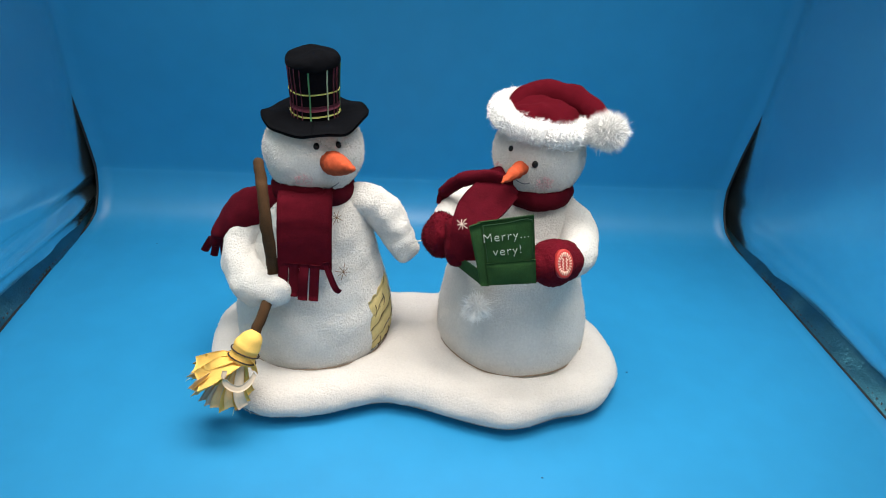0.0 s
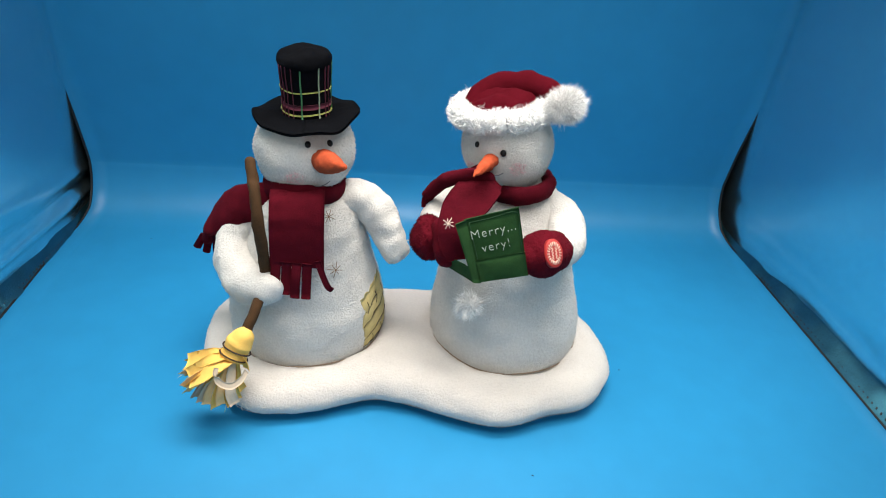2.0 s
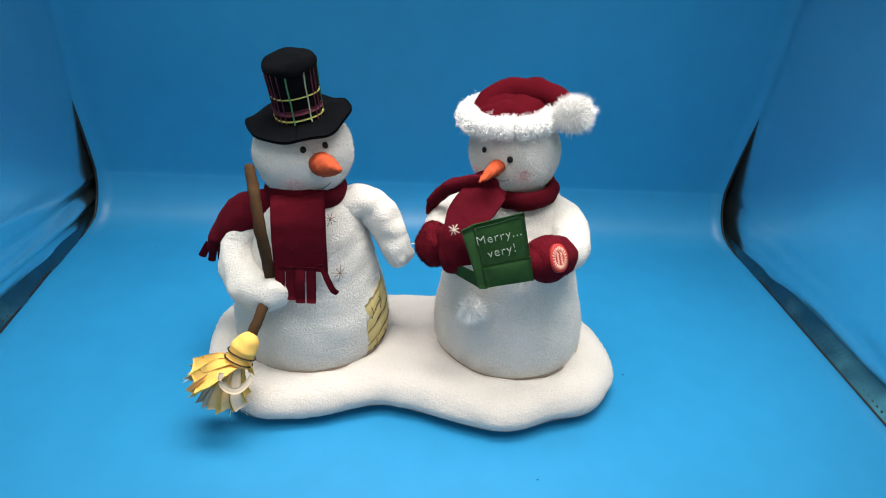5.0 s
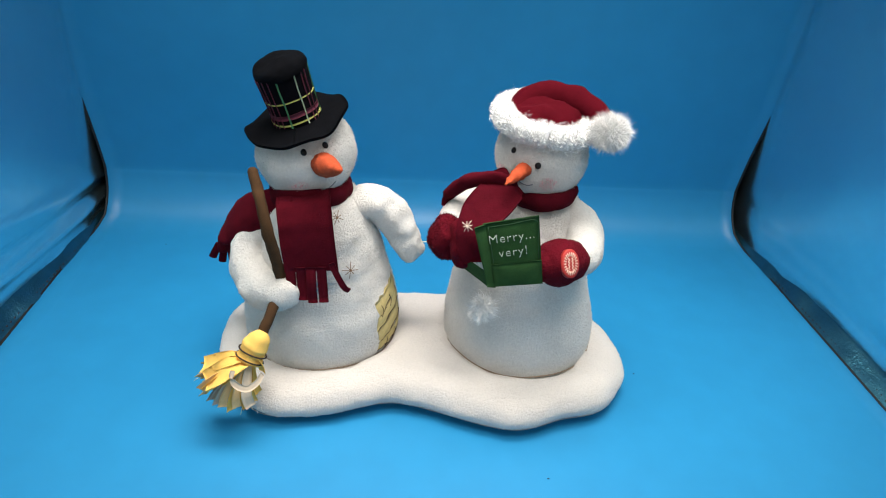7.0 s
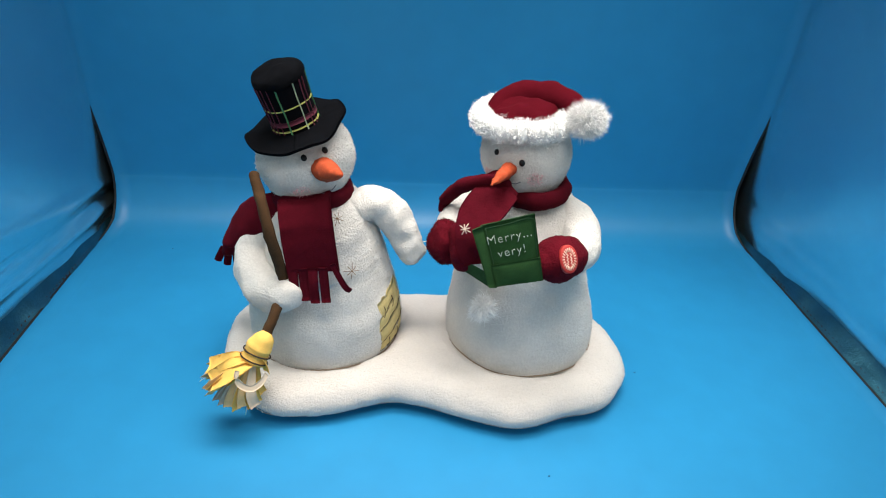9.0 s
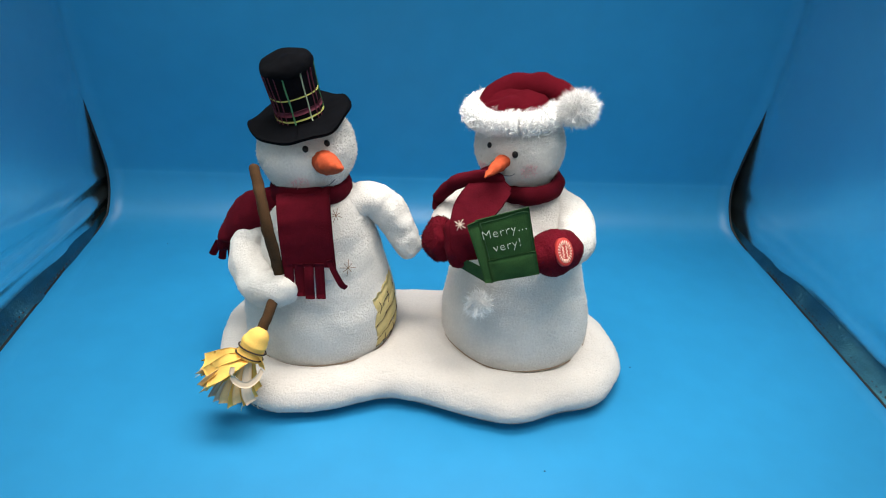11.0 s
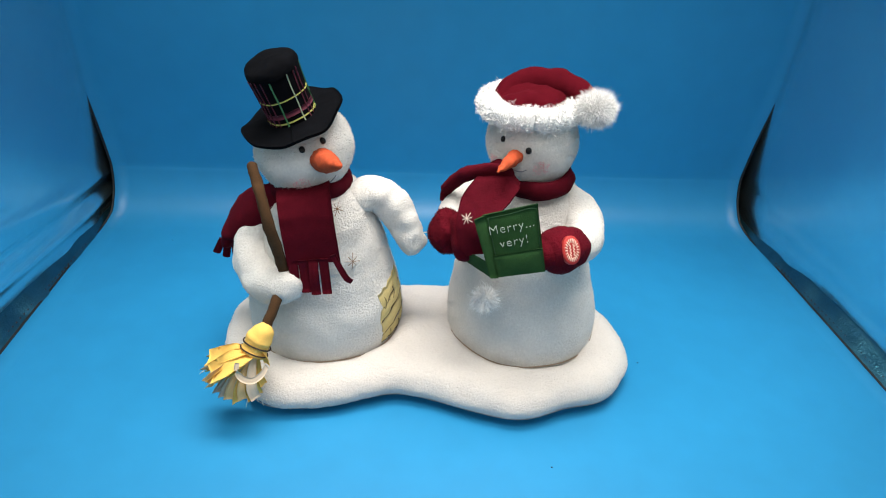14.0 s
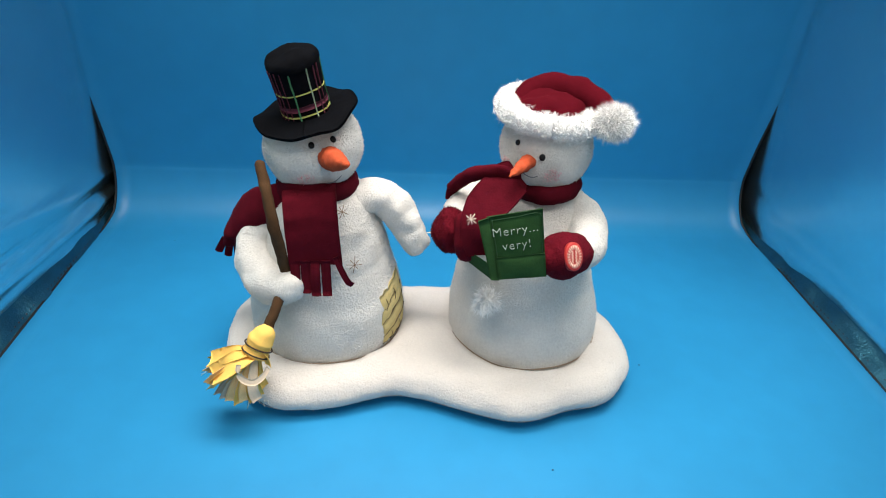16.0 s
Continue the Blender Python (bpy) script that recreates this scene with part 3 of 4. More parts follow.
    part("knot", rough(tube([(-.1274, -.1122, .0735, .0080), (-.1292, -.1132, .0700, .0092), (-.1304, -.1142, .0674, .0086)], 24, 5), 0.0011, 0.008, 0.0004, 0.002), YELLOW, broom, "gathered yellow cloth knot")
    part("neck_wrap", rough(tube([(-.1308, -.1143, .0664, .0080), (-.1322, -.1158, .0632, .0076), (-.1338, -.1174, .0596, .0086)], 24, 5, wide=1.15, round_ends=False), 0.0008, 0.005), YELLOW, broom, "yellow cloth drawn in under the thread")
    axis = Vector((-.0030, -.0031, -.0068)).normalized()
    for c in (Vector((-.1311, -.1147, .0656)), Vector((-.1331, -.1167, .0612))):
        s = axis.cross(Vector((0, -1, 0.1))).normalized()
        u = s.cross(axis)
        part("tie_thread", wire([c + s * math.cos(a) * 0.0101 + u * math.sin(a) * (0.0090 + 0.0003 * math.sin(3 * a)) for a in np.linspace(0, 2 * math.pi, 19)], 0.00055, 6, 3), THREAD, broom, "dark thread tied round the broom")
    rng = random.Random(4)
    root = Vector((-.1346, -.116, .0604))
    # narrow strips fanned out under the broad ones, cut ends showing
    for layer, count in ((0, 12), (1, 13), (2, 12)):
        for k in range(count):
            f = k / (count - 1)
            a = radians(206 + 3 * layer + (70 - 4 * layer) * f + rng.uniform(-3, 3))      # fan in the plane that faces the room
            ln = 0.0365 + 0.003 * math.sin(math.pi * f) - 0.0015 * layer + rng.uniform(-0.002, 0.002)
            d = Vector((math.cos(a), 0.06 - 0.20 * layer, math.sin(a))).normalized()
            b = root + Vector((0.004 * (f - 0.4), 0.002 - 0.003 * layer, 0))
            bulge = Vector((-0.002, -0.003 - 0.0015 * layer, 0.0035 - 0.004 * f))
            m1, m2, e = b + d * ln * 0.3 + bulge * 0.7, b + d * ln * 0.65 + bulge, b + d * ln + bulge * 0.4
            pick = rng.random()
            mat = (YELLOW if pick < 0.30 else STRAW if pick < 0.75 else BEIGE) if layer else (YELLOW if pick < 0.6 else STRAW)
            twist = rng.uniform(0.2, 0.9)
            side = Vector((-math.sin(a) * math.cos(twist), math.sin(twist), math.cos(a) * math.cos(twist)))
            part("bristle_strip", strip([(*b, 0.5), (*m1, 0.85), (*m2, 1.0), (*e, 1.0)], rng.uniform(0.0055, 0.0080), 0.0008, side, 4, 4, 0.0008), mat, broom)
    # broad folded strips on top
    for pts, wide, face in ((((-.1345, -.1175, .0640, .55), (-.1440, -.1235, .0655, .9), (-.1560, -.1230, .0600, 1.0), (-.1675, -.1190, .0530, .9)), 0.0135, (-0.35, -0.45, 0.85)),
                            (((-.1335, -.1200, .0625, .6), (-.1410, -.1285, .0640, 1.0), (-.1500, -.1330, .0590, 1.05), (-.1605, -.1335, .0510, 1.0)), 0.0150, (-0.30, -0.65, 0.70)),
                            (((-.1350, -.1200, .0600, .5), (-.1420, -.1285, .0585, .9), (-.1500, -.1310, .0520, 1.0), (-.1575, -.1300, .0430, 1.0)), 0.0100, (-0.20, -0.85, 0.45))):
        part("bristle_strip", rough(strip(pts, wide, 0.0012, steps=6, cols=9, bow=0.0026, face=face), 0.0008, 0.009), YELLOW, broom, "broad folded yellow cloth bristle")
    part("bristle_strip", strip([(-.1290, -.1190, .0640), (-.1245, -.1205, .0590), (-.1235, -.1210, .0530)], 0.0075, 0.0008, (0.6, -0.5, 0.3), 4, 4, 0.001), YELLOW, broom)
    part("bristle_strip", strip([(-.1325, -.1260, .0480), (-.1345, -.1290, .0420), (-.1355, -.1300, .0372)], 0.0085, 0.0008, (1, 0, -0.15), 4, 4, 0.001), YELLOW, broom)
    curl = [(-.1392, -.1340, .0640, .8), (-.1388, -.1378, .0595, 1.0), (-.1345, -.1395, .0550, 1.0), (-.1285, -.1380, .0525, 1.0), (-.1240, -.1320, .0530, 1.0), (-.1222, -.1250, .0550, .9)]
    part("ribbon_curl", strip(curl, 0.0046, 0.0007, (0.25, -0.35, -0.9), 6, 4), BEIGE, broom, "curled beige ribbon bristle")
    part("loose_thread", wire([(-.1350, -.1300, .0385), (-.1362, -.1310, .0300), (-.1392, -.1300, .0185)], 0.0003, 5, 4), PALE, broom, "pale thread hanging from the broom")
    for k in range(9):
        f = rng.random()
        a = radians(205 + 85 * f)
        e = root + Vector((math.cos(a), -0.12, math.sin(a))) * (0.038 + rng.uniform(0, 0.008))
        d = Vector((math.cos(a) + rng.uniform(-0.5, 0.5), rng.uniform(-0.4, 0.2), math.sin(a) - 0.3)) * rng.uniform(0.003, 0.006)
        part("loose_thread", wire([e - d * 0.6, e + Vector((0, -0.001, 0.0004)), e + d * 0.6 + Vector((0.001, 0, 0))], 0.00022, 5, 3), PALE if k % 3 else YELLOW, broom)
    # head
    pivot = (-.100, -.025, .155)
    C, R = (-.0990, -.025, .1830), (.0356, .0362, .0315)
    skull = rough(ball(C, R, 100, 60, power=0.9), 0.0010, 0.014, 0.0004, 0.0026, 9.0)
    hd = fuzzy("head", skull, FLEECE, ob, 6500, seed=17, pivot=pivot)
    eye(hd, C, R, 15.5, 25.5, 0.0021)
    eye(hd, C, R, 43, 24.5, 0.0021)
    a, n = on_ball(C, R, 31, 7)
    nose(hd, a, (-.0612, -.085, .1970), 0.0079)
    cheek(hd, C, R, 1, -15, 0.0065, 21)
    smile(hd, C, R, ((22, -22), (29, -24), (35, -22), (40, -18)))
    build_top_hat(hd)
    return ob, torso, hd, free, bent


def build_top_hat(hd):
    c = Vector((-.0962, -.029, 0.2115))
    lean = pose(0, 0, 0, 2, -1.5, 8).to_3x3()
    def at(r, a, z):
        return tuple(c + lean @ Vector((r * math.sin(a), -r * math.cos(a), z)))
    front, back = [], []
    for i in range(9):
        r0 = 0.0150 + 0.0200 * i / 8
        rf, rb = [], []
        for j in range(73):
            a = 2 * math.pi * j / 72
            k = (i / 8) ** 1.6
            b = math.atan2(math.sin(a), math.cos(a))
            tip = k * math.exp(-((abs(b) - 1.42) / 0.24) ** 2)
            r = r0 * (1 + 0.025 * k * math.sin(3 * a + 0.6) + 0.02 * k * math.sin(5 * a) + 0.06 * tip)
            z = k * (0.0014 * math.sin(a) * abs(math.sin(a)) ** 3 - 0.0030 * max(0, math.cos(a)) + 0.0012 * math.sin(4 * a + 1.0) + 0.0008 * math.sin(7 * a)) + 0.0016 * tip
            rf.append(at(r, a, z + 0.0010))
            rb.append(at(r, a, z - 0.0010))
        front.append(rf)
        back.append(rb)
    part("hat_brim", rough(slab(front[::-1], back[::-1]), 0.0004, 0.005, 0.0002, 0.002), BLACK, hd, "wavy black felt hat brim")
    def wall(z):
        return np.interp(z, (0, 0.004, 0.012, 0.028, 0.036), (0.0168, 0.0166, 0.0166, 0.0172, 0.0178))
    rows = [[at(wall(z), a, z) for a in np.linspace(0, 2 * math.pi, 64, endpoint=False)] for z in np.linspace(-0.001, 0.0370, 12)]
    part("hat_crown", rough(grid(rows), 0.0006, 0.008, 0.0001, 0.002), PLAID, hd, "black plaid hat crown")
    top = [(0.0178, 0.0340), (0.0182, 0.0346), (0.0184, 0.0358), (0.0182, 0.0378), (0.0174, 0.0398), (0.0160, 0.0414), (0.013, 0.0430), (0.008, 0.0440), (0.002, 0.0443)]
    rows = []
    for r, z in spline(top, 3):
        f = max(0.0, (z - 0.0340) / 0.0103)
        rows.append([at(r * (1 + 0.025 * math.sin(3 * a + z * 200)), a, z + f * (0.0016 * math.sin(a - 0.4) + 0.0013 * math.sin(2 * a + 0.9)) * min(1.0, r / 0.012)) for a in np.linspace(0, 2 * math.pi, 64, endpoint=False)])
    part("hat_top", rough(grid(rows), 0.0013, 0.011, 0.0002, 0.002), BLACK, hd, "black felt top of the hat")
    def band(z, high, mat, out, a0=-math.pi, a1=math.pi, slope=0.0):
        front, back = [], []
        for i in range(3):
            zz = z + high * (i / 2 - 0.5)
            rf, rb = [], []
            for j in range(49):
                a = a0 + (a1 - a0) * j / 48
                y = zz + slope * a + 0.0004 * math.sin(3 * a)
                rf.append(at(wall(y) + out, a, y))
                rb.append(at(wall(y) - 0.0006, a, y))
            front.append(rf)
            back.append(rb)
        return slab(front[::-1], back[::-1])
    part("plaid_stripe", band(0.0190, 0.0008, LIME, 0.0004), LIME, hd, "lime plaid stripe")
    part("plaid_stripe", band(0.0088, 0.0034, WINE, 0.0004), WINE, hd, "wine red plaid stripe")
    part("plaid_stripe", band(0.0034, 0.0009, LIME, 0.0006), LIME, hd, "yellow plaid stripe at the brim")
    for a, mat, w in ((-64, WINE, 0.0007), (-52, WINE, 0.0009), (-40, WINE, 0.0008), (-26, WINE, 0.0005), (-6, LEAF, 0.0013), (34, SAGE, 0.0010), (52, WINE, 0.0008), (64, WINE, 0.0007), (95, LEAF, 0.0010), (140, WINE, 0.0009), (180, SAGE, 0.0010), (-110, LEAF, 0.0010), (-150, WINE, 0.0009)):
        front, back = [], []
        for i in range(9):
            z = 0.0010 + 0.0345 * i / 8
            da = (radians(a - 0.5 * math.sin(z * 300)), 0.75 * w / wall(z) / 2)
            front.append([at(wall(z) + 0.0007, da[0] + da[1] * s, z) for s in (-1, 0, 1)])
            back.append([at(wall(z) - 0.0006, da[0] + da[1] * s, z) for s in (-1, 0, 1)])
        part("plaid_stripe", slab(front[::-1], back[::-1]), mat, hd)


# ---------------------------------------------------------------- snowman with the red cap and book
def build_red_cap_snowman():
    ob = thing("snowman", (0.0626, -0.012, 0.025), "white plush snowman in red cap and mittens holding a green book", "snowman", "plush snowmen on the snow base")
    cy = -0.012
    lower, upper = halves([(0.016, .050), (0.021, .058), (0.030, .0615), (0.045, .0620), (0.062, .0597), (0.083, .0548), (0.094, .0518), (0.103, .0497), (0.114, .047),
                           (0.130, .0435), (0.145, .0365), (0.156, .028), (0.165, .016), (0.167, .004)],
                          [(0.016, .0626), (0.045, .0622), (0.062, .0610), (0.083, .0588), (0.103, .0590), (0.114, .0595), (0.130, .0610), (0.145, .0640), (0.156, .0665), (0.167, .068)], cy, 0.113, 2.0)
    low = fuzzy("lower_body", lower, FLEECE, ob, 9000, seed=25)
    # foot seam and its crease shade, drawn as one brown ring
    part("foot_seam_shade", wire([(.0626 + .0618 * math.sin(a), cy - .0622 * math.cos(a), .0282 + .0008 * math.sin(5 * a)) for a in np.linspace(0, 2 * math.pi, 49)], 0.0006, 6, 2), FOOT, low, "seam round the foot, brown with the painted shade of the crease")
    core = ball((0.0283, -.0715, .0890), (0.0062, 0.0055, 0.0060), 20, 14)
    part("pompom", join(core, pile(core, 1400, 0.0070, 0.0005, 0.55, 0.3, 26, tuft=6)), FUR, low, "fluffy white pompom sewn on the belly")
    torso = fuzzy("torso", upper, FLEECE, ob, 7000, seed=27, pivot=(.062, -.012, .10))
    arm = rough(tube([(.080, -.018, .1470, .014), (.0935, -.026, .1430, .0150), (.0985, -.042, .1360, .0150), (.0945, -.058, .1310, .0140), (.0860, -.068, .1325, .0125)], 36, 8), 0.0019, 0.0095, 0.0004, 0.0026, 6.0)
    fuzzy("arm", arm, FLEECE, torso, 3200, seed=29)
    arm = rough(tube([(.030, -.016, .1520, .014), (.0150, -.022, .1500, .0140), (.0060, -.036, .1450, .0135), (.0000, -.050, .1410, .0120)], 32, 8), 0.0019, 0.0095, 0.0004, 0.0026, 7.0)
    fuzzy("arm", arm, FLEECE, torso, 2600, seed=30)
    # mittens
    mit = rough(tube([(.0840, -.070, .1345, .0150), (.0765, -.076, .1360, .0165), (.0695, -.080, .1362, .0150), (.0655, -.082, .1362, .0110)], 32, 8), 0.0014, 0.009, 0.0005, 0.0026)
    right = fuzzy("mitten", mit, MITTEN, torso, 2600, 0.0014, 0.0005, 31, "crimson fleece mitten with a round push button")
    n = Vector((0.30, -0.80, 0.50)).normalized()
    c = Vector((.0812, -.0895, .1440))
    turn = n.to_track_quat("Z", "Y").to_matrix().to_4x4()
    up = (Vector((0.06, 0, 1)) - n * n.dot(Vector((0.06, 0, 1)))).normalized()
    side = up.cross(n)
    def disc(rx, ry, lift, thick):
        top = [c + n * lift + side * rx * math.cos(a) + up * ry * math.sin(a) for a in np.linspace(0, 2 * math.pi, 40, endpoint=False)]
        rows = [[q - n * thick for q in top], top, [c + n * (lift + 0.0004) + (q - c - n * lift) * 0.9 for q in top]]
        return grid(rows)
    part("push_button", disc(0.0066, 0.0098, 0.0010, 0.004), BUTTON, torso, "scarlet oval push button with cream sunburst print")
    rays = []
    for k in range(22):
        a = 2 * math.pi * k / 22
        d = side * math.cos(a) * 0.0066 + up * math.sin(a) * 0.0098
        rays.append(wire([c + n * 0.0017 + d * 0.52, c + n * 0.0017 + d * 0.80], 0.00036, 5, 1))
    part("sunburst_print", join(*rays), PRINT, torso)
    for x in (-0.0014, 0.0013):
        marks = [c + n * 0.0017 + side * (x + 0.0006 * (-1) ** k) + up * (-0.0040 + 0.0011 * k) for k in range(8)]
        part("print_bar", wire(marks, 0.00040, 5, 1), PRINT, torso)
    ball_mit = rough(ball((-.0022, -.058, .1400), (.0130, .0155, .0162), 44, 28), 0.0016, 0.009, 0.0005, 0.0026, 8.0)
    fuzzy("mitten", ball_mit, MITTEN, torso, 2600, 0.0015, 0.0005, 32, "round crimson fleece mitten")
    thumb = rough(tube([(.0080, -.066, .1520, .0080), (.0085, -.072, .1420, .0085), (.0100, -.074, .1320, .0070)], 24, 6), 0.0010, 0.008, 0.0004, 0.0026)
    fuzzy("mitten_thumb", thumb, MITTEN, torso, 1100, 0.0013, 0.0005, 33)
    # scarf
    neck = (.0670, -.014)
    ring = [(neck[0] + 0.0212 * math.sin(a), neck[1] - 0.0290 * math.cos(a), 0.1622 + 0.003 * math.cos(a) + 0.002 * math.sin(a), 0.0070) for a in np.linspace(math.pi, 3 * math.pi, 17)]
    fuzzy("scarf_loop", rough(tube(ring, 20, 5, wide=0.7, up=(0, 0, 1), round_ends=False), 0.0010, 0.008), RED, torso, 1500, 0.0009, 0.0004, 34, "dark red fleece scarf wound round the neck")
    drape = rough(strip([(.0430, -.0425, .1800, .75), (.0372, -.0480, .1790, 1.0), (.0293, -.0580, .1730, 1.06), (.0205, -.0690, .1668, 1.0), (.0152, -.0785, .1592, .80), (.0140, -.0822, .1491, .66), (.0175, -.0832, .1357, .50)], 0.0285, 0.0032, steps=8, cols=15, bow=0.0016, face=(-0.25, -0.8, 0.55)), 0.0009, 0.010)
    fuzzy("scarf_tail", drape, RED, torso, 1500, 0.0009, 0.0004, 35, "dark red scarf tail hanging behind the book")
    wing = rough(tube([(.0385, -.043, .1775, .0072, .6), (.0300, -.045, .1815, .0066, .6), (.0204, -.045, .1815, .0060, .7), (.0095, -.043, .1772, .0058, .75), (.0017, -.038, .1690, .0050, .75), (-.0030, -.0345, .1630, .0042, .75)], 22, 6, up=(0.2, -0.4, 0.9)), 0.0010, 0.008)
    fuzzy("scarf_back_tail", wing, RED, torso, 1200, 0.0009, 0.0004, 36, "dark red scarf tail thrown over the shoulder")
    for k in range(3):
        a = (-.0050 + k * 0.0030, -.035 + 0.002 * k, .1625)
        part("fringe_strip", strip([a, (a[0] - 0.001, a[1], a[2] - 0.005), (a[0] - 0.001 + 0.001 * k, a[1], a[2] - 0.009)], 0.0034, 0.0024, (1, 0.3, 0), 3, 4), RED, torso)
    star(torso, (.0112, -.0850, .1648), 0.0044, PALE, (-0.3, -0.85, 0.4), 0.4)
    build_book(torso)
    # head
    pivot = (.068, -.012, .158)
    C, R = (.0640, -.012, .1900), (.0333, .0340, .0335)
    skull = rough(ball(C, R, 96, 60, power=0.9), 0.0010, 0.014, 0.0004, 0.0026, 11.0)
    hd = fuzzy("head", skull, FLEECE, ob, 6000, seed=37, pivot=pivot)
    eye(hd, C, R, -45, 18, 0.0019)
    eye(hd, C, R, -10.5, 8, 0.0022)
    a, n = on_ball(C, R, -26, 0)
    nose(hd, a, (.0350, -.070, .1905), 0.0050)
    cheek(hd, C, R, 4, -16, 0.0060, 38)
    cheek(hd, C, R, -60, -14, 0.0050, 39)
    smile(hd, C, R, ((-34, -12), (-27, -17), (-19, -18), (-13, -15)))
    build_red_cap(hd)
    return ob, torso, hd


def build_book(torso):
    """Felt song book, open, with its lettered page towards the room."""
    tl, tr, br, bl = [Vector(p) for p in ((.0208, -.0885, .1692), (.0566, -.0865, .1771), (.0643, -.0925, .1300), (.0312, -.0945, .1262))]
    n = (tr - tl).cross(bl - tl).normalized()
    if n.y > 0:
        n = -n
    def quad(a, b, c, d, thick, off=0.0, bow=0.0015, cells=10, label="", name="", mat=GREEN, parent=torso):
        front, back = [], []
        for i in range(cells + 1):
            f = i / cells
            rf, rb = [], []
            for j in range(cells + 1):
                g = j / cells
                p = (a * (1 - g) + b * g) * (1 - f) + (d * (1 - g) + c * g) * f
                k = bow * math.sin(math.pi * f) * math.sin(math.pi * g) + 0.0005 * noise.noise(p * 160)
                e = 1 - 0.5 * max(abs(2 * f - 1), abs(2 * g - 1)) ** 12
                rf.append(p + n * (off + k + thick * 0.5 * e))
                rb.append(p + n * (off + k - thick * 0.5 * e))
            front.append(rf)
            back.append(rb)
        return part(name, slab(front, back), mat, parent, label)
    quad(tl, tr, br, bl, 0.0032, name="book_page", label="green felt book page with stitched lettering")
    # the folded cover along the spine and the cover behind
    so, sb = Vector((.0152, -.0935, .1685)), Vector((.0272, -.0985, .1272))
    quad(so, tl + Vector((0.002, 0, 0)), bl + Vector((0.002, 0, -0.0015)), sb, 0.0036, 0.0004, 0.0010, name="book_spine", label="folded green felt spine")
    quad(Vector((.0000, -.0600, .1320)), so.lerp(sb, 0.72), sb, Vector((.0040, -.0610, .1225)), 0.0030, -0.001, 0.0, name="book_cover", label="green felt cover behind the page")
    # pocket along the foot of the page
    pl, pr = tl.lerp(bl, 0.64), tr.lerp(br, 0.64)
    quad(pl + Vector((0.0015, 0, 0)), pr, br, bl + Vector((0.0015, 0, 0)), 0.0028, 0.0022, 0.0012, name="book_pocket", label="green felt pocket on the page")
    def inset(f, g, lift):
        p = (tl * (1 - g) + tr * g) * (1 - f) + (bl * (1 - g) + br * g) * f
        return p + n * lift
    loop = [inset(f, g, 0.0019) for f, g in ((0.05, 0.08), (0.05, 0.5), (0.05, 0.95), (0.35, 0.955), (0.67, 0.955))]
    part("stitching", wire(loop, 0.00022, 5, 4), SEAM, torso)
    part("stitching", wire([inset(f, 0.085, 0.0020) for f in (0.05, 0.3, 0.6, 0.95)], 0.0003, 5, 4), SEAM, torso)
    # lettering
    x = (tr - tl).normalized()
    y = n.cross(x).normalized()
    for text, f, g, size in (("Merry...", 0.30, 0.045, 0.0086), ("very!", 0.525, 0.20, 0.0086)):
        data = bpy.data.curves.new("lettering", "FONT")
        data.body, data.size, data.extrude, data.space_character, data.offset = text, size, 0.0003, 1.12, -0.00020
        ob = new("lettering", data)
        bpy.context.view_layer.update()
        me = bpy.data.meshes.new_from_object(ob)
        bpy.data.objects.remove(ob)
        o = inset(f, g, 0.0034)
        verts = [o + x * v.co.x + y * v.co.y + n * (v.co.z + 0.0006 * math.sin(math.pi * min(1, max(0, g + v.co.x / 0.0366)))) for v in me.vertices]
        faces = [tuple(p.vertices) for p in me.polygons]
        bpy.data.meshes.remove(me)
        part("lettering", (verts, faces), INK, torso, "pale stitched letters")


def build_red_cap(hd):
    c = Vector((.0625, -.0115, .2172))
    tilt = pose(0, 0, 0, 4, 5, 0).to_3x3()
    ring = []
    for a in np.linspace(0, 2 * math.pi, 17):
        q = c + tilt @ Vector((0.0302 * math.sin(a), -0.0295 * math.cos(a), 0))
        ring.append((*q, 0.0076))
    shape = tube(ring, 18, 4, up=(0, 0, 1), round_ends=False)
    part("fur_trim", join(shape, pile(shape, 20000, 0.0062, 0.00042, 0.65, 0.30, 41, tuft=4)), FUR, hd, "shaggy white fur trim round the cap")
    top = c + tilt @ Vector((0.000, 0.001, 0.0005))
    dome = rough(ball(top + Vector((-0.001, -0.004, 0.001)), (0.0285, 0.0255, 0.0125), 64, 40), 0.0034, 0.012, 0.0003, 0.002, 3.0)
    part("cap_crown", dome, CAP, hd, "soft red felt cap crown")
    fold = rough(tube([(.0390, -.0100, .2170, .0060), (.0425, -.0070, .2215, .0082), (.0510, -.0010, .2262, .0100), (.0650, .0020, .2282, .0112), (.0805, .0000, .2276, .0118), (.0930, -.0080, .2240, .0112), (.1010, -.0200, .2210, .0092), (.1050, -.0280, .2198, .0078)], 40, 9), 0.0018, 0.012, 0.0003, 0.002)
    part("cap_tip", fold, CAP, hd, "folded red felt tip of the cap")
    core = ball((.1045, -.0325, .2178), (0.0104, 0.0090, 0.0080), 24, 16)
    part("cap_pompom", join(core, pile(core, 11000, 0.0066, 0.00042, 0.9, 0.25, 43, tuft=5)), FUR, hd, "shaggy white fur pompom on the cap tip")


top_hat, top_hat_torso, top_hat_head, free_arm, bent_arm = build_top_hat_snowman()
red_cap, red_cap_torso, red_cap_head = build_red_cap_snowman()


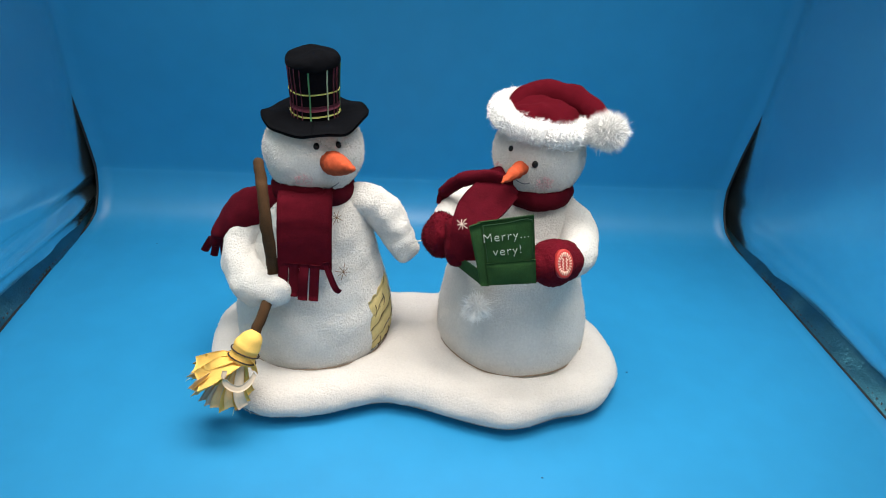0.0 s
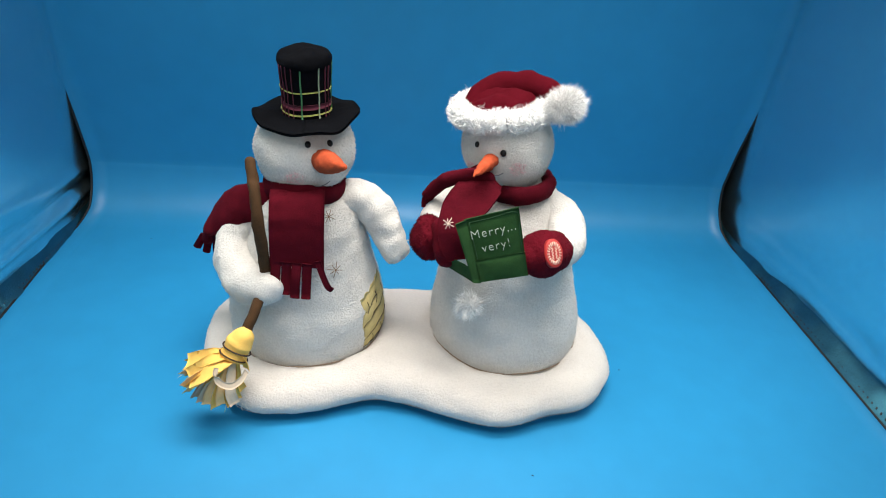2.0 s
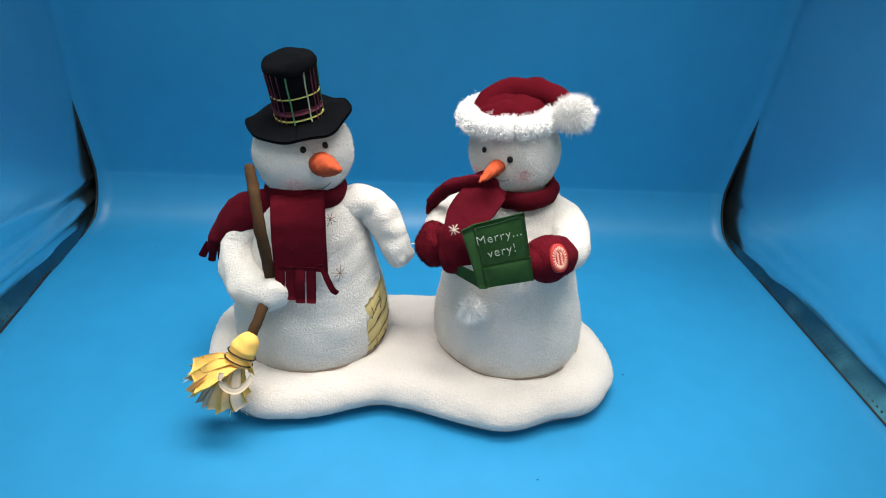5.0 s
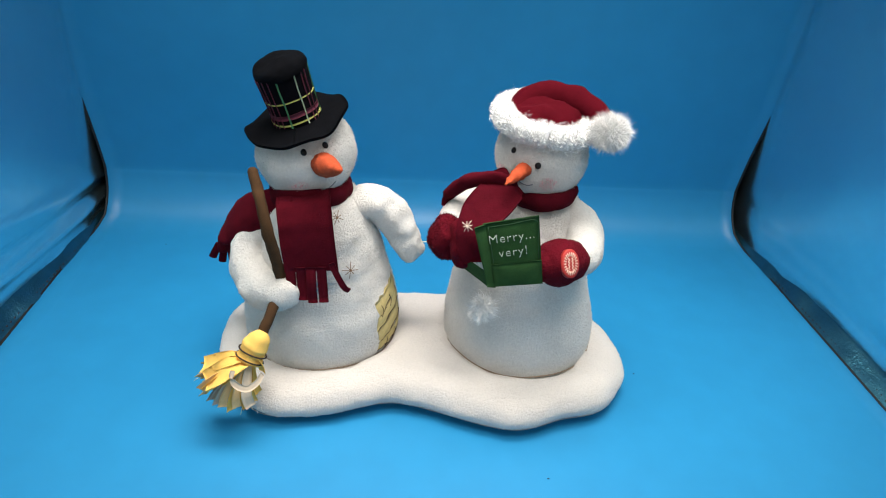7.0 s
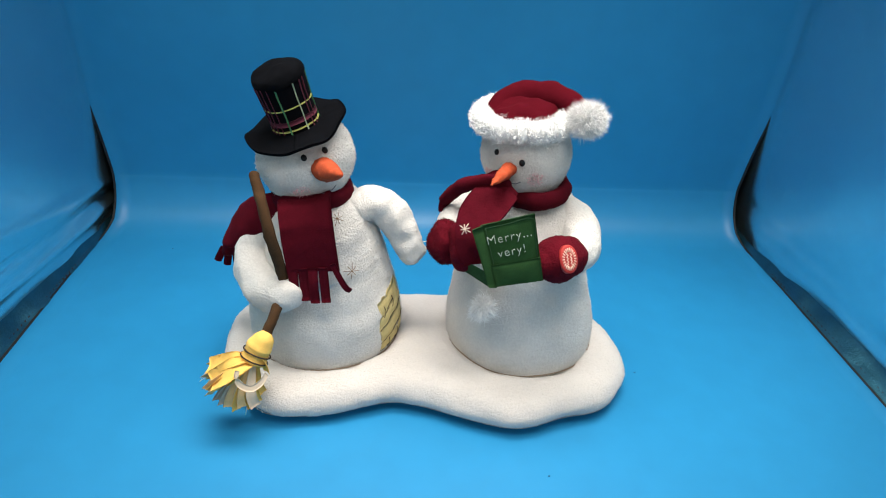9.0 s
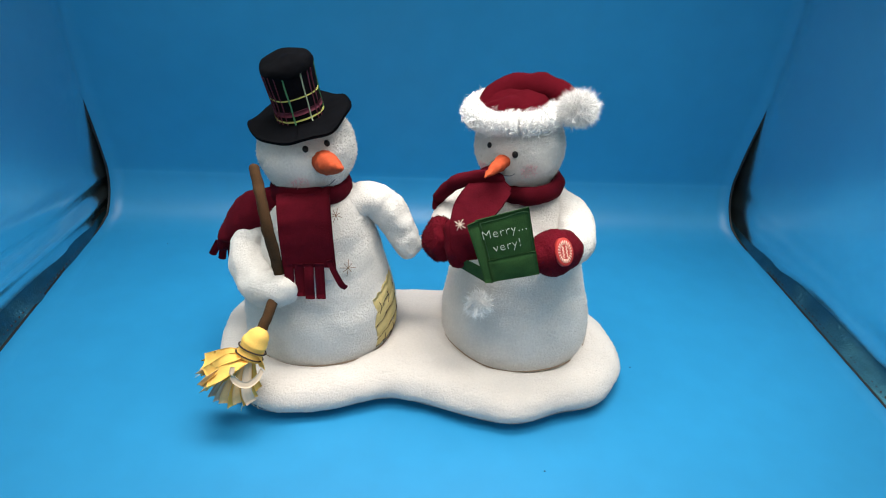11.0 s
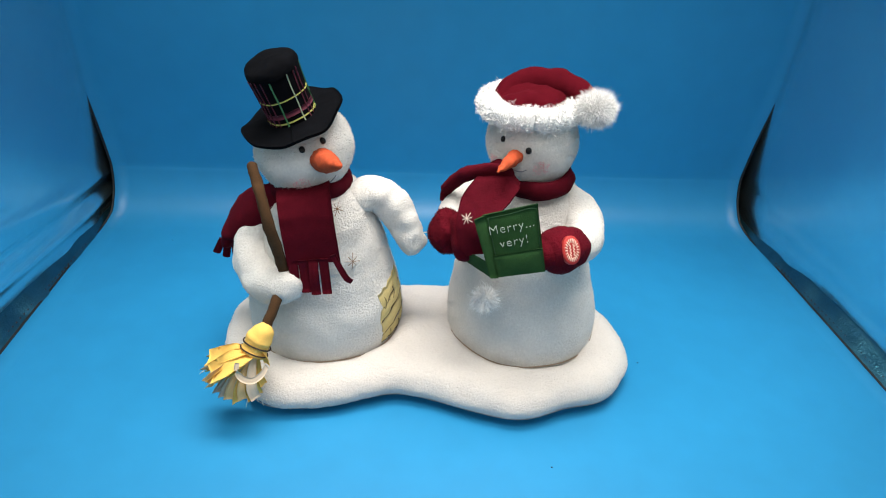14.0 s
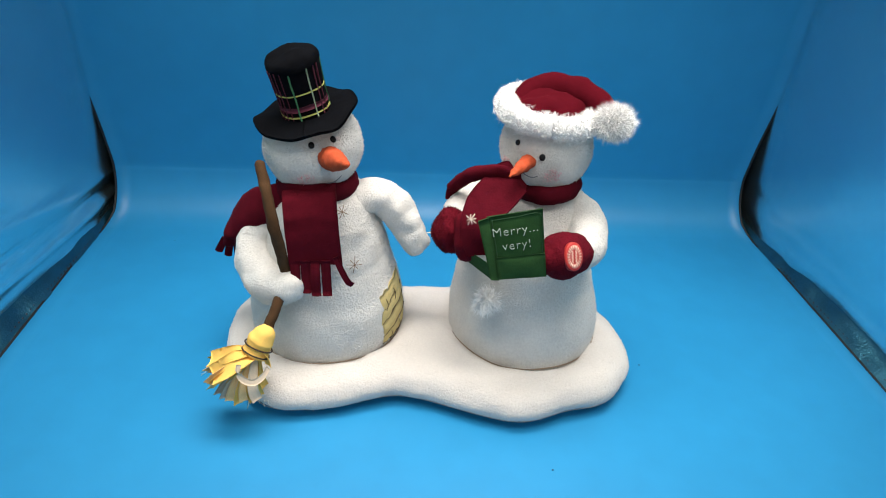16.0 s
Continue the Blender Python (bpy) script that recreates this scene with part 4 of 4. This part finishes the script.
# ---------------------------------------------------------------- what moves
TOP_HAT_HEAD = (
    (0, 0.0000, 0.0000, 0.0000, 0.0, 0.0, 0.0),
    (0.5, -0.0005, 0.0003, -0.0003, -0.2, 0.3, 0.6),
    (1, 0.0009, 0.0000, 0.0013, 0.6, 0.2, 0.0),
    (1.5, -0.0005, -0.0000, -0.0000, -0.1, 0.3, 1.3),
    (2, -0.0011, 0.0001, -0.0011, -0.9, 0.2, 0.9),
    (2.5, -0.0010, -0.0000, 0.0016, 2.5, -3.7, 1.4),
    (3, -0.0051, -0.0004, 0.0015, 8.7, -14.5, 2.5),
    (3.5, -0.0015, 0.0003, 0.0017, 3.7, -6.6, 0.8),
    (4, 0.0000, 0.0002, 0.0013, 1.0, -1.6, -0.5),
    (6.5, -0.0043, 0.0005, 0.0009, 7.5, -12.3, 1.5),
    (7, -0.0038, 0.0005, 0.0001, 6.8, -13.1, 0.7),
    (7.5, -0.0041, 0.0003, 0.0009, 7.2, -12.6, 0.7),
    (8, -0.0003, 0.0012, 0.0025, 2.6, -3.4, -0.2),
    (8.5, -0.0014, 0.0013, 0.0019, 3.5, -6.2, 0.2),
    (9, -0.0051, -0.0008, 0.0000, 7.6, -13.6, 2.2),
    (11.5, 0.0015, 0.0013, 0.0017, 0.6, -1.1, -0.6),
    (12, -0.0027, 0.0006, 0.0021, 6.1, -10.0, 0.4),
    (12.5, -0.0038, -0.0003, 0.0004, 7.3, -12.8, 1.5),
    (13, -0.0008, 0.0003, -0.0001, 0.8, -1.5, 0.9),
    (13.5, -0.0009, 0.0003, -0.0002, 2.1, -4.0, 1.2),
    (14, -0.0045, -0.0007, -0.0002, 9.0, -15.6, 2.6),
    (14.5, -0.0019, 0.0005, -0.0000, 2.9, -4.7, 0.5),
    (15, 0.0009, 0.0012, 0.0011, 0.5, -1.0, -0.1),
    (15.5, -0.0042, -0.0001, 0.0015, 7.5, -13.3, 1.3),
    (16, -0.0026, 0.0006, 0.0016, 5.9, -9.4, 0.5),
)
TOP_HAT_TORSO = (
    (0, -0.0000, -0.0000, 0.0000, 0.0, -0.0, 0.0), 
    (0.5, -0.0003, 0.0005, -0.0000, 0.3, 0.1, 0.8), 
    (1, -0.0001, 0.0001, 0.0000, -0.1, 0.3, 0.3), 
    (1.5, -0.0002, 0.0003, -0.0000, -0.1, 0.1, 0.4), 
    (2, -0.0004, 0.0005, -0.0000, 0.8, 0.2, 0.6), 
    (2.5, 0.0001, -0.0002, 0.0000, -0.1, -1.2, 1.2), 
    (3, 0.0005, -0.0008, 0.0003, 1.4, -6.7, 2.4), 
    (3.5, 0.0003, -0.0004, 0.0001, 0.3, -2.6, 1.2), 
    (4, -0.0002, 0.0003, -0.0000, -0.4, -0.2, 0.2), 
    (6.5, 0.0005, -0.0007, 0.0002, 1.1, -6.1, 2.8), 
    (7, 0.0005, -0.0006, 0.0001, 1.6, -6.0, 2.6), 
    (7.5, 0.0005, -0.0007, 0.0002, 1.1, -6.2, 2.2), 
    (8, 0.0001, -0.0001, 0.0001, -0.6, -1.0, 0.3), 
    (8.5, 0.0003, -0.0004, 0.0001, 0.0, -2.2, 0.8), 
    (9, 0.0005, -0.0006, 0.0002, 1.3, -6.7, 2.5), 
    (11.5, -0.0001, 0.0002, -0.0000, -0.9, 0.5, 0.1), 
    (12, 0.0005, -0.0007, 0.0002, 0.5, -4.5, 1.7), 
    (12.5, 0.0005, -0.0007, 0.0002, 0.9, -6.1, 2.4), 
    (13, -0.0001, 0.0001, 0.0000, 0.4, 0.1, 0.1), 
    (13.5, 0.0002, -0.0003, 0.0001, 0.7, -1.4, 0.7), 
    (14, 0.0004, -0.0006, 0.0002, 1.3, -7.0, 3.2), 
    (14.5, 0.0004, -0.0005, 0.0001, 0.4, -2.7, 1.7), 
    (15, -0.0003, 0.0003, -0.0000, -0.5, 0.7, 0.4), 
    (15.5, 0.0005, -0.0007, 0.0002, 0.8, -6.6, 2.4), 
    (16, 0.0004, -0.0005, 0.0001, 0.8, -4.3, 2.0), 
)
RED_CAP_HEAD = (
    (0, 0.0000, 0.0000, 0.0000, 0.0, 0.0, 0.0),
    (0.5, -0.0100, 0.0049, 0.0032, -3.9, -10.3, 4.2),
    (1, -0.0065, 0.0037, 0.0021, -1.1, -5.2, 3.2),
    (1.5, 0.0001, 0.0005, -0.0004, -0.3, -0.2, 0.6),
    (2, -0.0104, 0.0050, 0.0027, -5.7, -12.8, 4.8),
    (2.5, -0.0104, 0.0055, 0.0034, -4.9, -12.3, 4.9),
    (3, -0.0105, 0.0054, 0.0033, -5.0, -12.4, 4.8),
    (3.5, -0.0100, 0.0062, 0.0038, -4.1, -13.1, 3.9),
    (4, -0.0110, 0.0056, 0.0034, -5.2, -12.8, 4.4),
    (6.5, -0.0094, 0.0049, 0.0030, -4.4, -12.2, 4.4),
    (7, -0.0027, 0.0002, -0.0003, 0.1, -0.2, 1.0),
    (7.5, -0.0052, 0.0017, 0.0004, -1.6, -5.7, 2.0),
    (8, -0.0082, 0.0043, 0.0026, -3.9, -11.1, 3.3),
    (8.5, -0.0004, -0.0014, -0.0019, 0.0, 1.0, 0.6),
    (9, -0.0083, 0.0025, 0.0010, -2.3, -8.2, 3.2),
    (11.5, -0.0003, -0.0015, -0.0020, -0.3, 1.3, 0.6),
    (12, -0.0088, 0.0039, 0.0018, -5.0, -11.9, 4.6),
    (12.5, -0.0064, 0.0025, 0.0016, -3.0, -7.1, 2.7),
    (13, -0.0000, -0.0009, -0.0012, -0.6, 0.5, 0.2),
    (13.5, -0.0083, 0.0042, 0.0022, -4.8, -13.2, 4.3),
    (14, -0.0062, 0.0027, 0.0014, -2.2, -6.2, 3.1),
    (14.5, -0.0013, -0.0001, -0.0001, -0.1, 1.2, 1.3),
    (15, -0.0092, 0.0049, 0.0029, -4.9, -12.2, 4.3),
    (15.5, -0.0061, 0.0039, 0.0025, -2.9, -7.6, 2.9),
    (16, -0.0007, -0.0001, 0.0003, -0.5, -0.6, 1.0),
)
RED_CAP_TORSO = (
    (0, -0.0000, 0.0000, -0.0000, 0.0, -0.0, 0.0), 
    (0.5, -0.0017, 0.0000, -0.0000, -2.5, -4.7, 3.7), 
    (1, -0.0012, -0.0002, -0.0001, -1.5, -2.3, 3.0), 
    (1.5, -0.0002, 0.0001, -0.0005, -0.3, 0.1, 1.1), 
    (2, -0.0022, 0.0005, 0.0000, -2.8, -4.6, 3.4), 
    (2.5, -0.0017, 0.0000, -0.0001, -2.6, -4.9, 4.1), 
    (3, -0.0016, 0.0001, -0.0001, -2.7, -5.0, 4.2), 
    (3.5, -0.0015, 0.0001, 0.0001, -2.5, -5.1, 3.7), 
    (4, -0.0019, 0.0001, -0.0001, -3.1, -5.8, 4.1), 
    (6.5, -0.0018, 0.0000, -0.0001, -2.1, -4.6, 4.2), 
    (7, -0.0007, 0.0003, 0.0003, -0.0, -0.8, 0.8), 
    (7.5, -0.0008, -0.0001, 0.0001, -0.7, -2.5, 2.1), 
    (8, -0.0015, 0.0000, -0.0003, -2.5, -4.8, 4.1), 
    (8.5, -0.0005, 0.0002, 0.0002, 0.1, 0.2, 1.0), 
    (9, -0.0012, 0.0001, 0.0002, -1.2, -3.5, 3.0), 
    (11.5, -0.0004, 0.0000, -0.0001, -0.1, 0.3, 0.9), 
    (12, -0.0015, 0.0000, -0.0003, -2.3, -4.5, 3.7), 
    (12.5, -0.0015, 0.0002, 0.0000, -1.3, -2.7, 2.5), 
    (13, -0.0000, 0.0000, -0.0001, 0.1, 0.3, 0.5), 
    (13.5, -0.0018, 0.0001, 0.0001, -2.0, -4.6, 4.2), 
    (14, -0.0013, 0.0001, 0.0001, -0.9, -2.7, 2.7), 
    (14.5, -0.0004, 0.0003, 0.0001, 0.0, 0.1, 1.1), 
    (15, -0.0017, -0.0001, -0.0003, -2.5, -4.7, 4.1), 
    (15.5, -0.0014, -0.0001, 0.0000, -1.3, -2.6, 2.7), 
    (16, -0.0005, 0.0001, -0.0002, -0.2, -0.1, 1.0), 
)
FREE_ARM = (
    (0, 0.0000, 0.0000, 0.0000, 0.0, -0.0, 0.0), 
    (0.5, 0.0000, 0.0000, 0.0000, -12.1, 1.6, 0.2), 
    (1, 0.0000, 0.0000, 0.0000, -4.4, -1.1, -4.7), 
    (1.5, 0.0000, 0.0000, 0.0000, -0.7, -1.2, -1.3), 
    (2, 0.0000, 0.0000, 0.0000, -11.9, 2.4, 1.3), 
    (2.5, 0.0000, 0.0000, 0.0000, -14.4, 2.1, 4.3), 
    (3, 0.0000, 0.0000, 0.0000, -10.3, 4.8, 13.7), 
    (3.5, 0.0000, 0.0000, 0.0000, -13.0, 4.2, 8.1), 
    (4, 0.0000, 0.0000, 0.0000, -11.3, 3.5, 3.3), 
    (6.5, 0.0000, 0.0000, 0.0000, -12.7, 3.7, 12.4), 
    (7, 0.0000, 0.0000, 0.0000, 2.5, 2.3, 3.9), 
    (7.5, 0.0000, 0.0000, 0.0000, -6.1, 2.8, 9.4), 
    (8, 0.0000, 0.0000, 0.0000, -13.3, 3.6, 7.0), 
    (8.5, 0.0000, 0.0000, 0.0000, -6.9, 1.2, 7.5), 
    (9, 0.0000, 0.0000, 0.0000, -8.5, 3.6, 11.1), 
    (11.5, 0.0000, 0.0000, 0.0000, 0.2, -0.1, -0.2), 
    (12, 0.0000, 0.0000, 0.0000, -11.7, 3.9, 10.9), 
    (12.5, 0.0000, 0.0000, 0.0000, -10.8, 3.9, 12.3), 
    (13, 0.0000, 0.0000, 0.0000, 0.6, -0.1, -0.0), 
    (13.5, 0.0000, 0.0000, 0.0000, -10.1, 1.7, 1.3), 
    (14, 0.0000, 0.0000, 0.0000, -6.1, 3.0, 9.1), 
    (14.5, 0.0000, 0.0000, 0.0000, 3.3, 0.3, 0.1), 
    (15, 0.0000, 0.0000, 0.0000, -11.8, 0.7, -0.2), 
    (15.5, 0.0000, 0.0000, 0.0000, -10.2, 3.1, 13.0), 
    (16, 0.0000, 0.0000, 0.0000, -5.1, 1.5, 9.9), 
)


# the toy repeats its swing every second and a half: (time, the time whose pose returns)
LEFT_BEAT = ((4.5, 3.0), (5.0, 3.5), (5.5, 4.0), (6.0, 8.5), (9.5, 8.5), (10.0, 8.0), (10.5, 14.0), (11.0, 16.0))
RIGHT_BEAT = ((4.5, 4.0), (5.0, 8.0), (5.5, 7.0), (6.0, 7.5), (9.5, 8.0), (10.0, 8.5), (10.5, 9.0), (11.0, 8.0))


def beat(rows, again):
    known = {row[0]: row[1:] for row in rows}
    return sorted([*rows, *((t, *known[k]) for t, k in again)])


def motions():
    lean = beat(TOP_HAT_TORSO, LEFT_BEAT)
    moving = ((top_hat_torso, lean), (top_hat_head, beat(TOP_HAT_HEAD, LEFT_BEAT)), (free_arm, beat(FREE_ARM, LEFT_BEAT)),
              (bent_arm, [(row[0], *(0.45 * k for k in row[1:])) for row in lean]),
              (red_cap_torso, beat(RED_CAP_TORSO, RIGHT_BEAT)), (red_cap_head, beat(RED_CAP_HEAD, RIGHT_BEAT)))
    for ob, rows in moving:
        at = ob.location.copy()
        walk(ob, [(t, pose(at.x + x, at.y + y, at.z + z, rx, ry, rz)) for t, x, y, z, rx, ry, rz in rows])


motions()
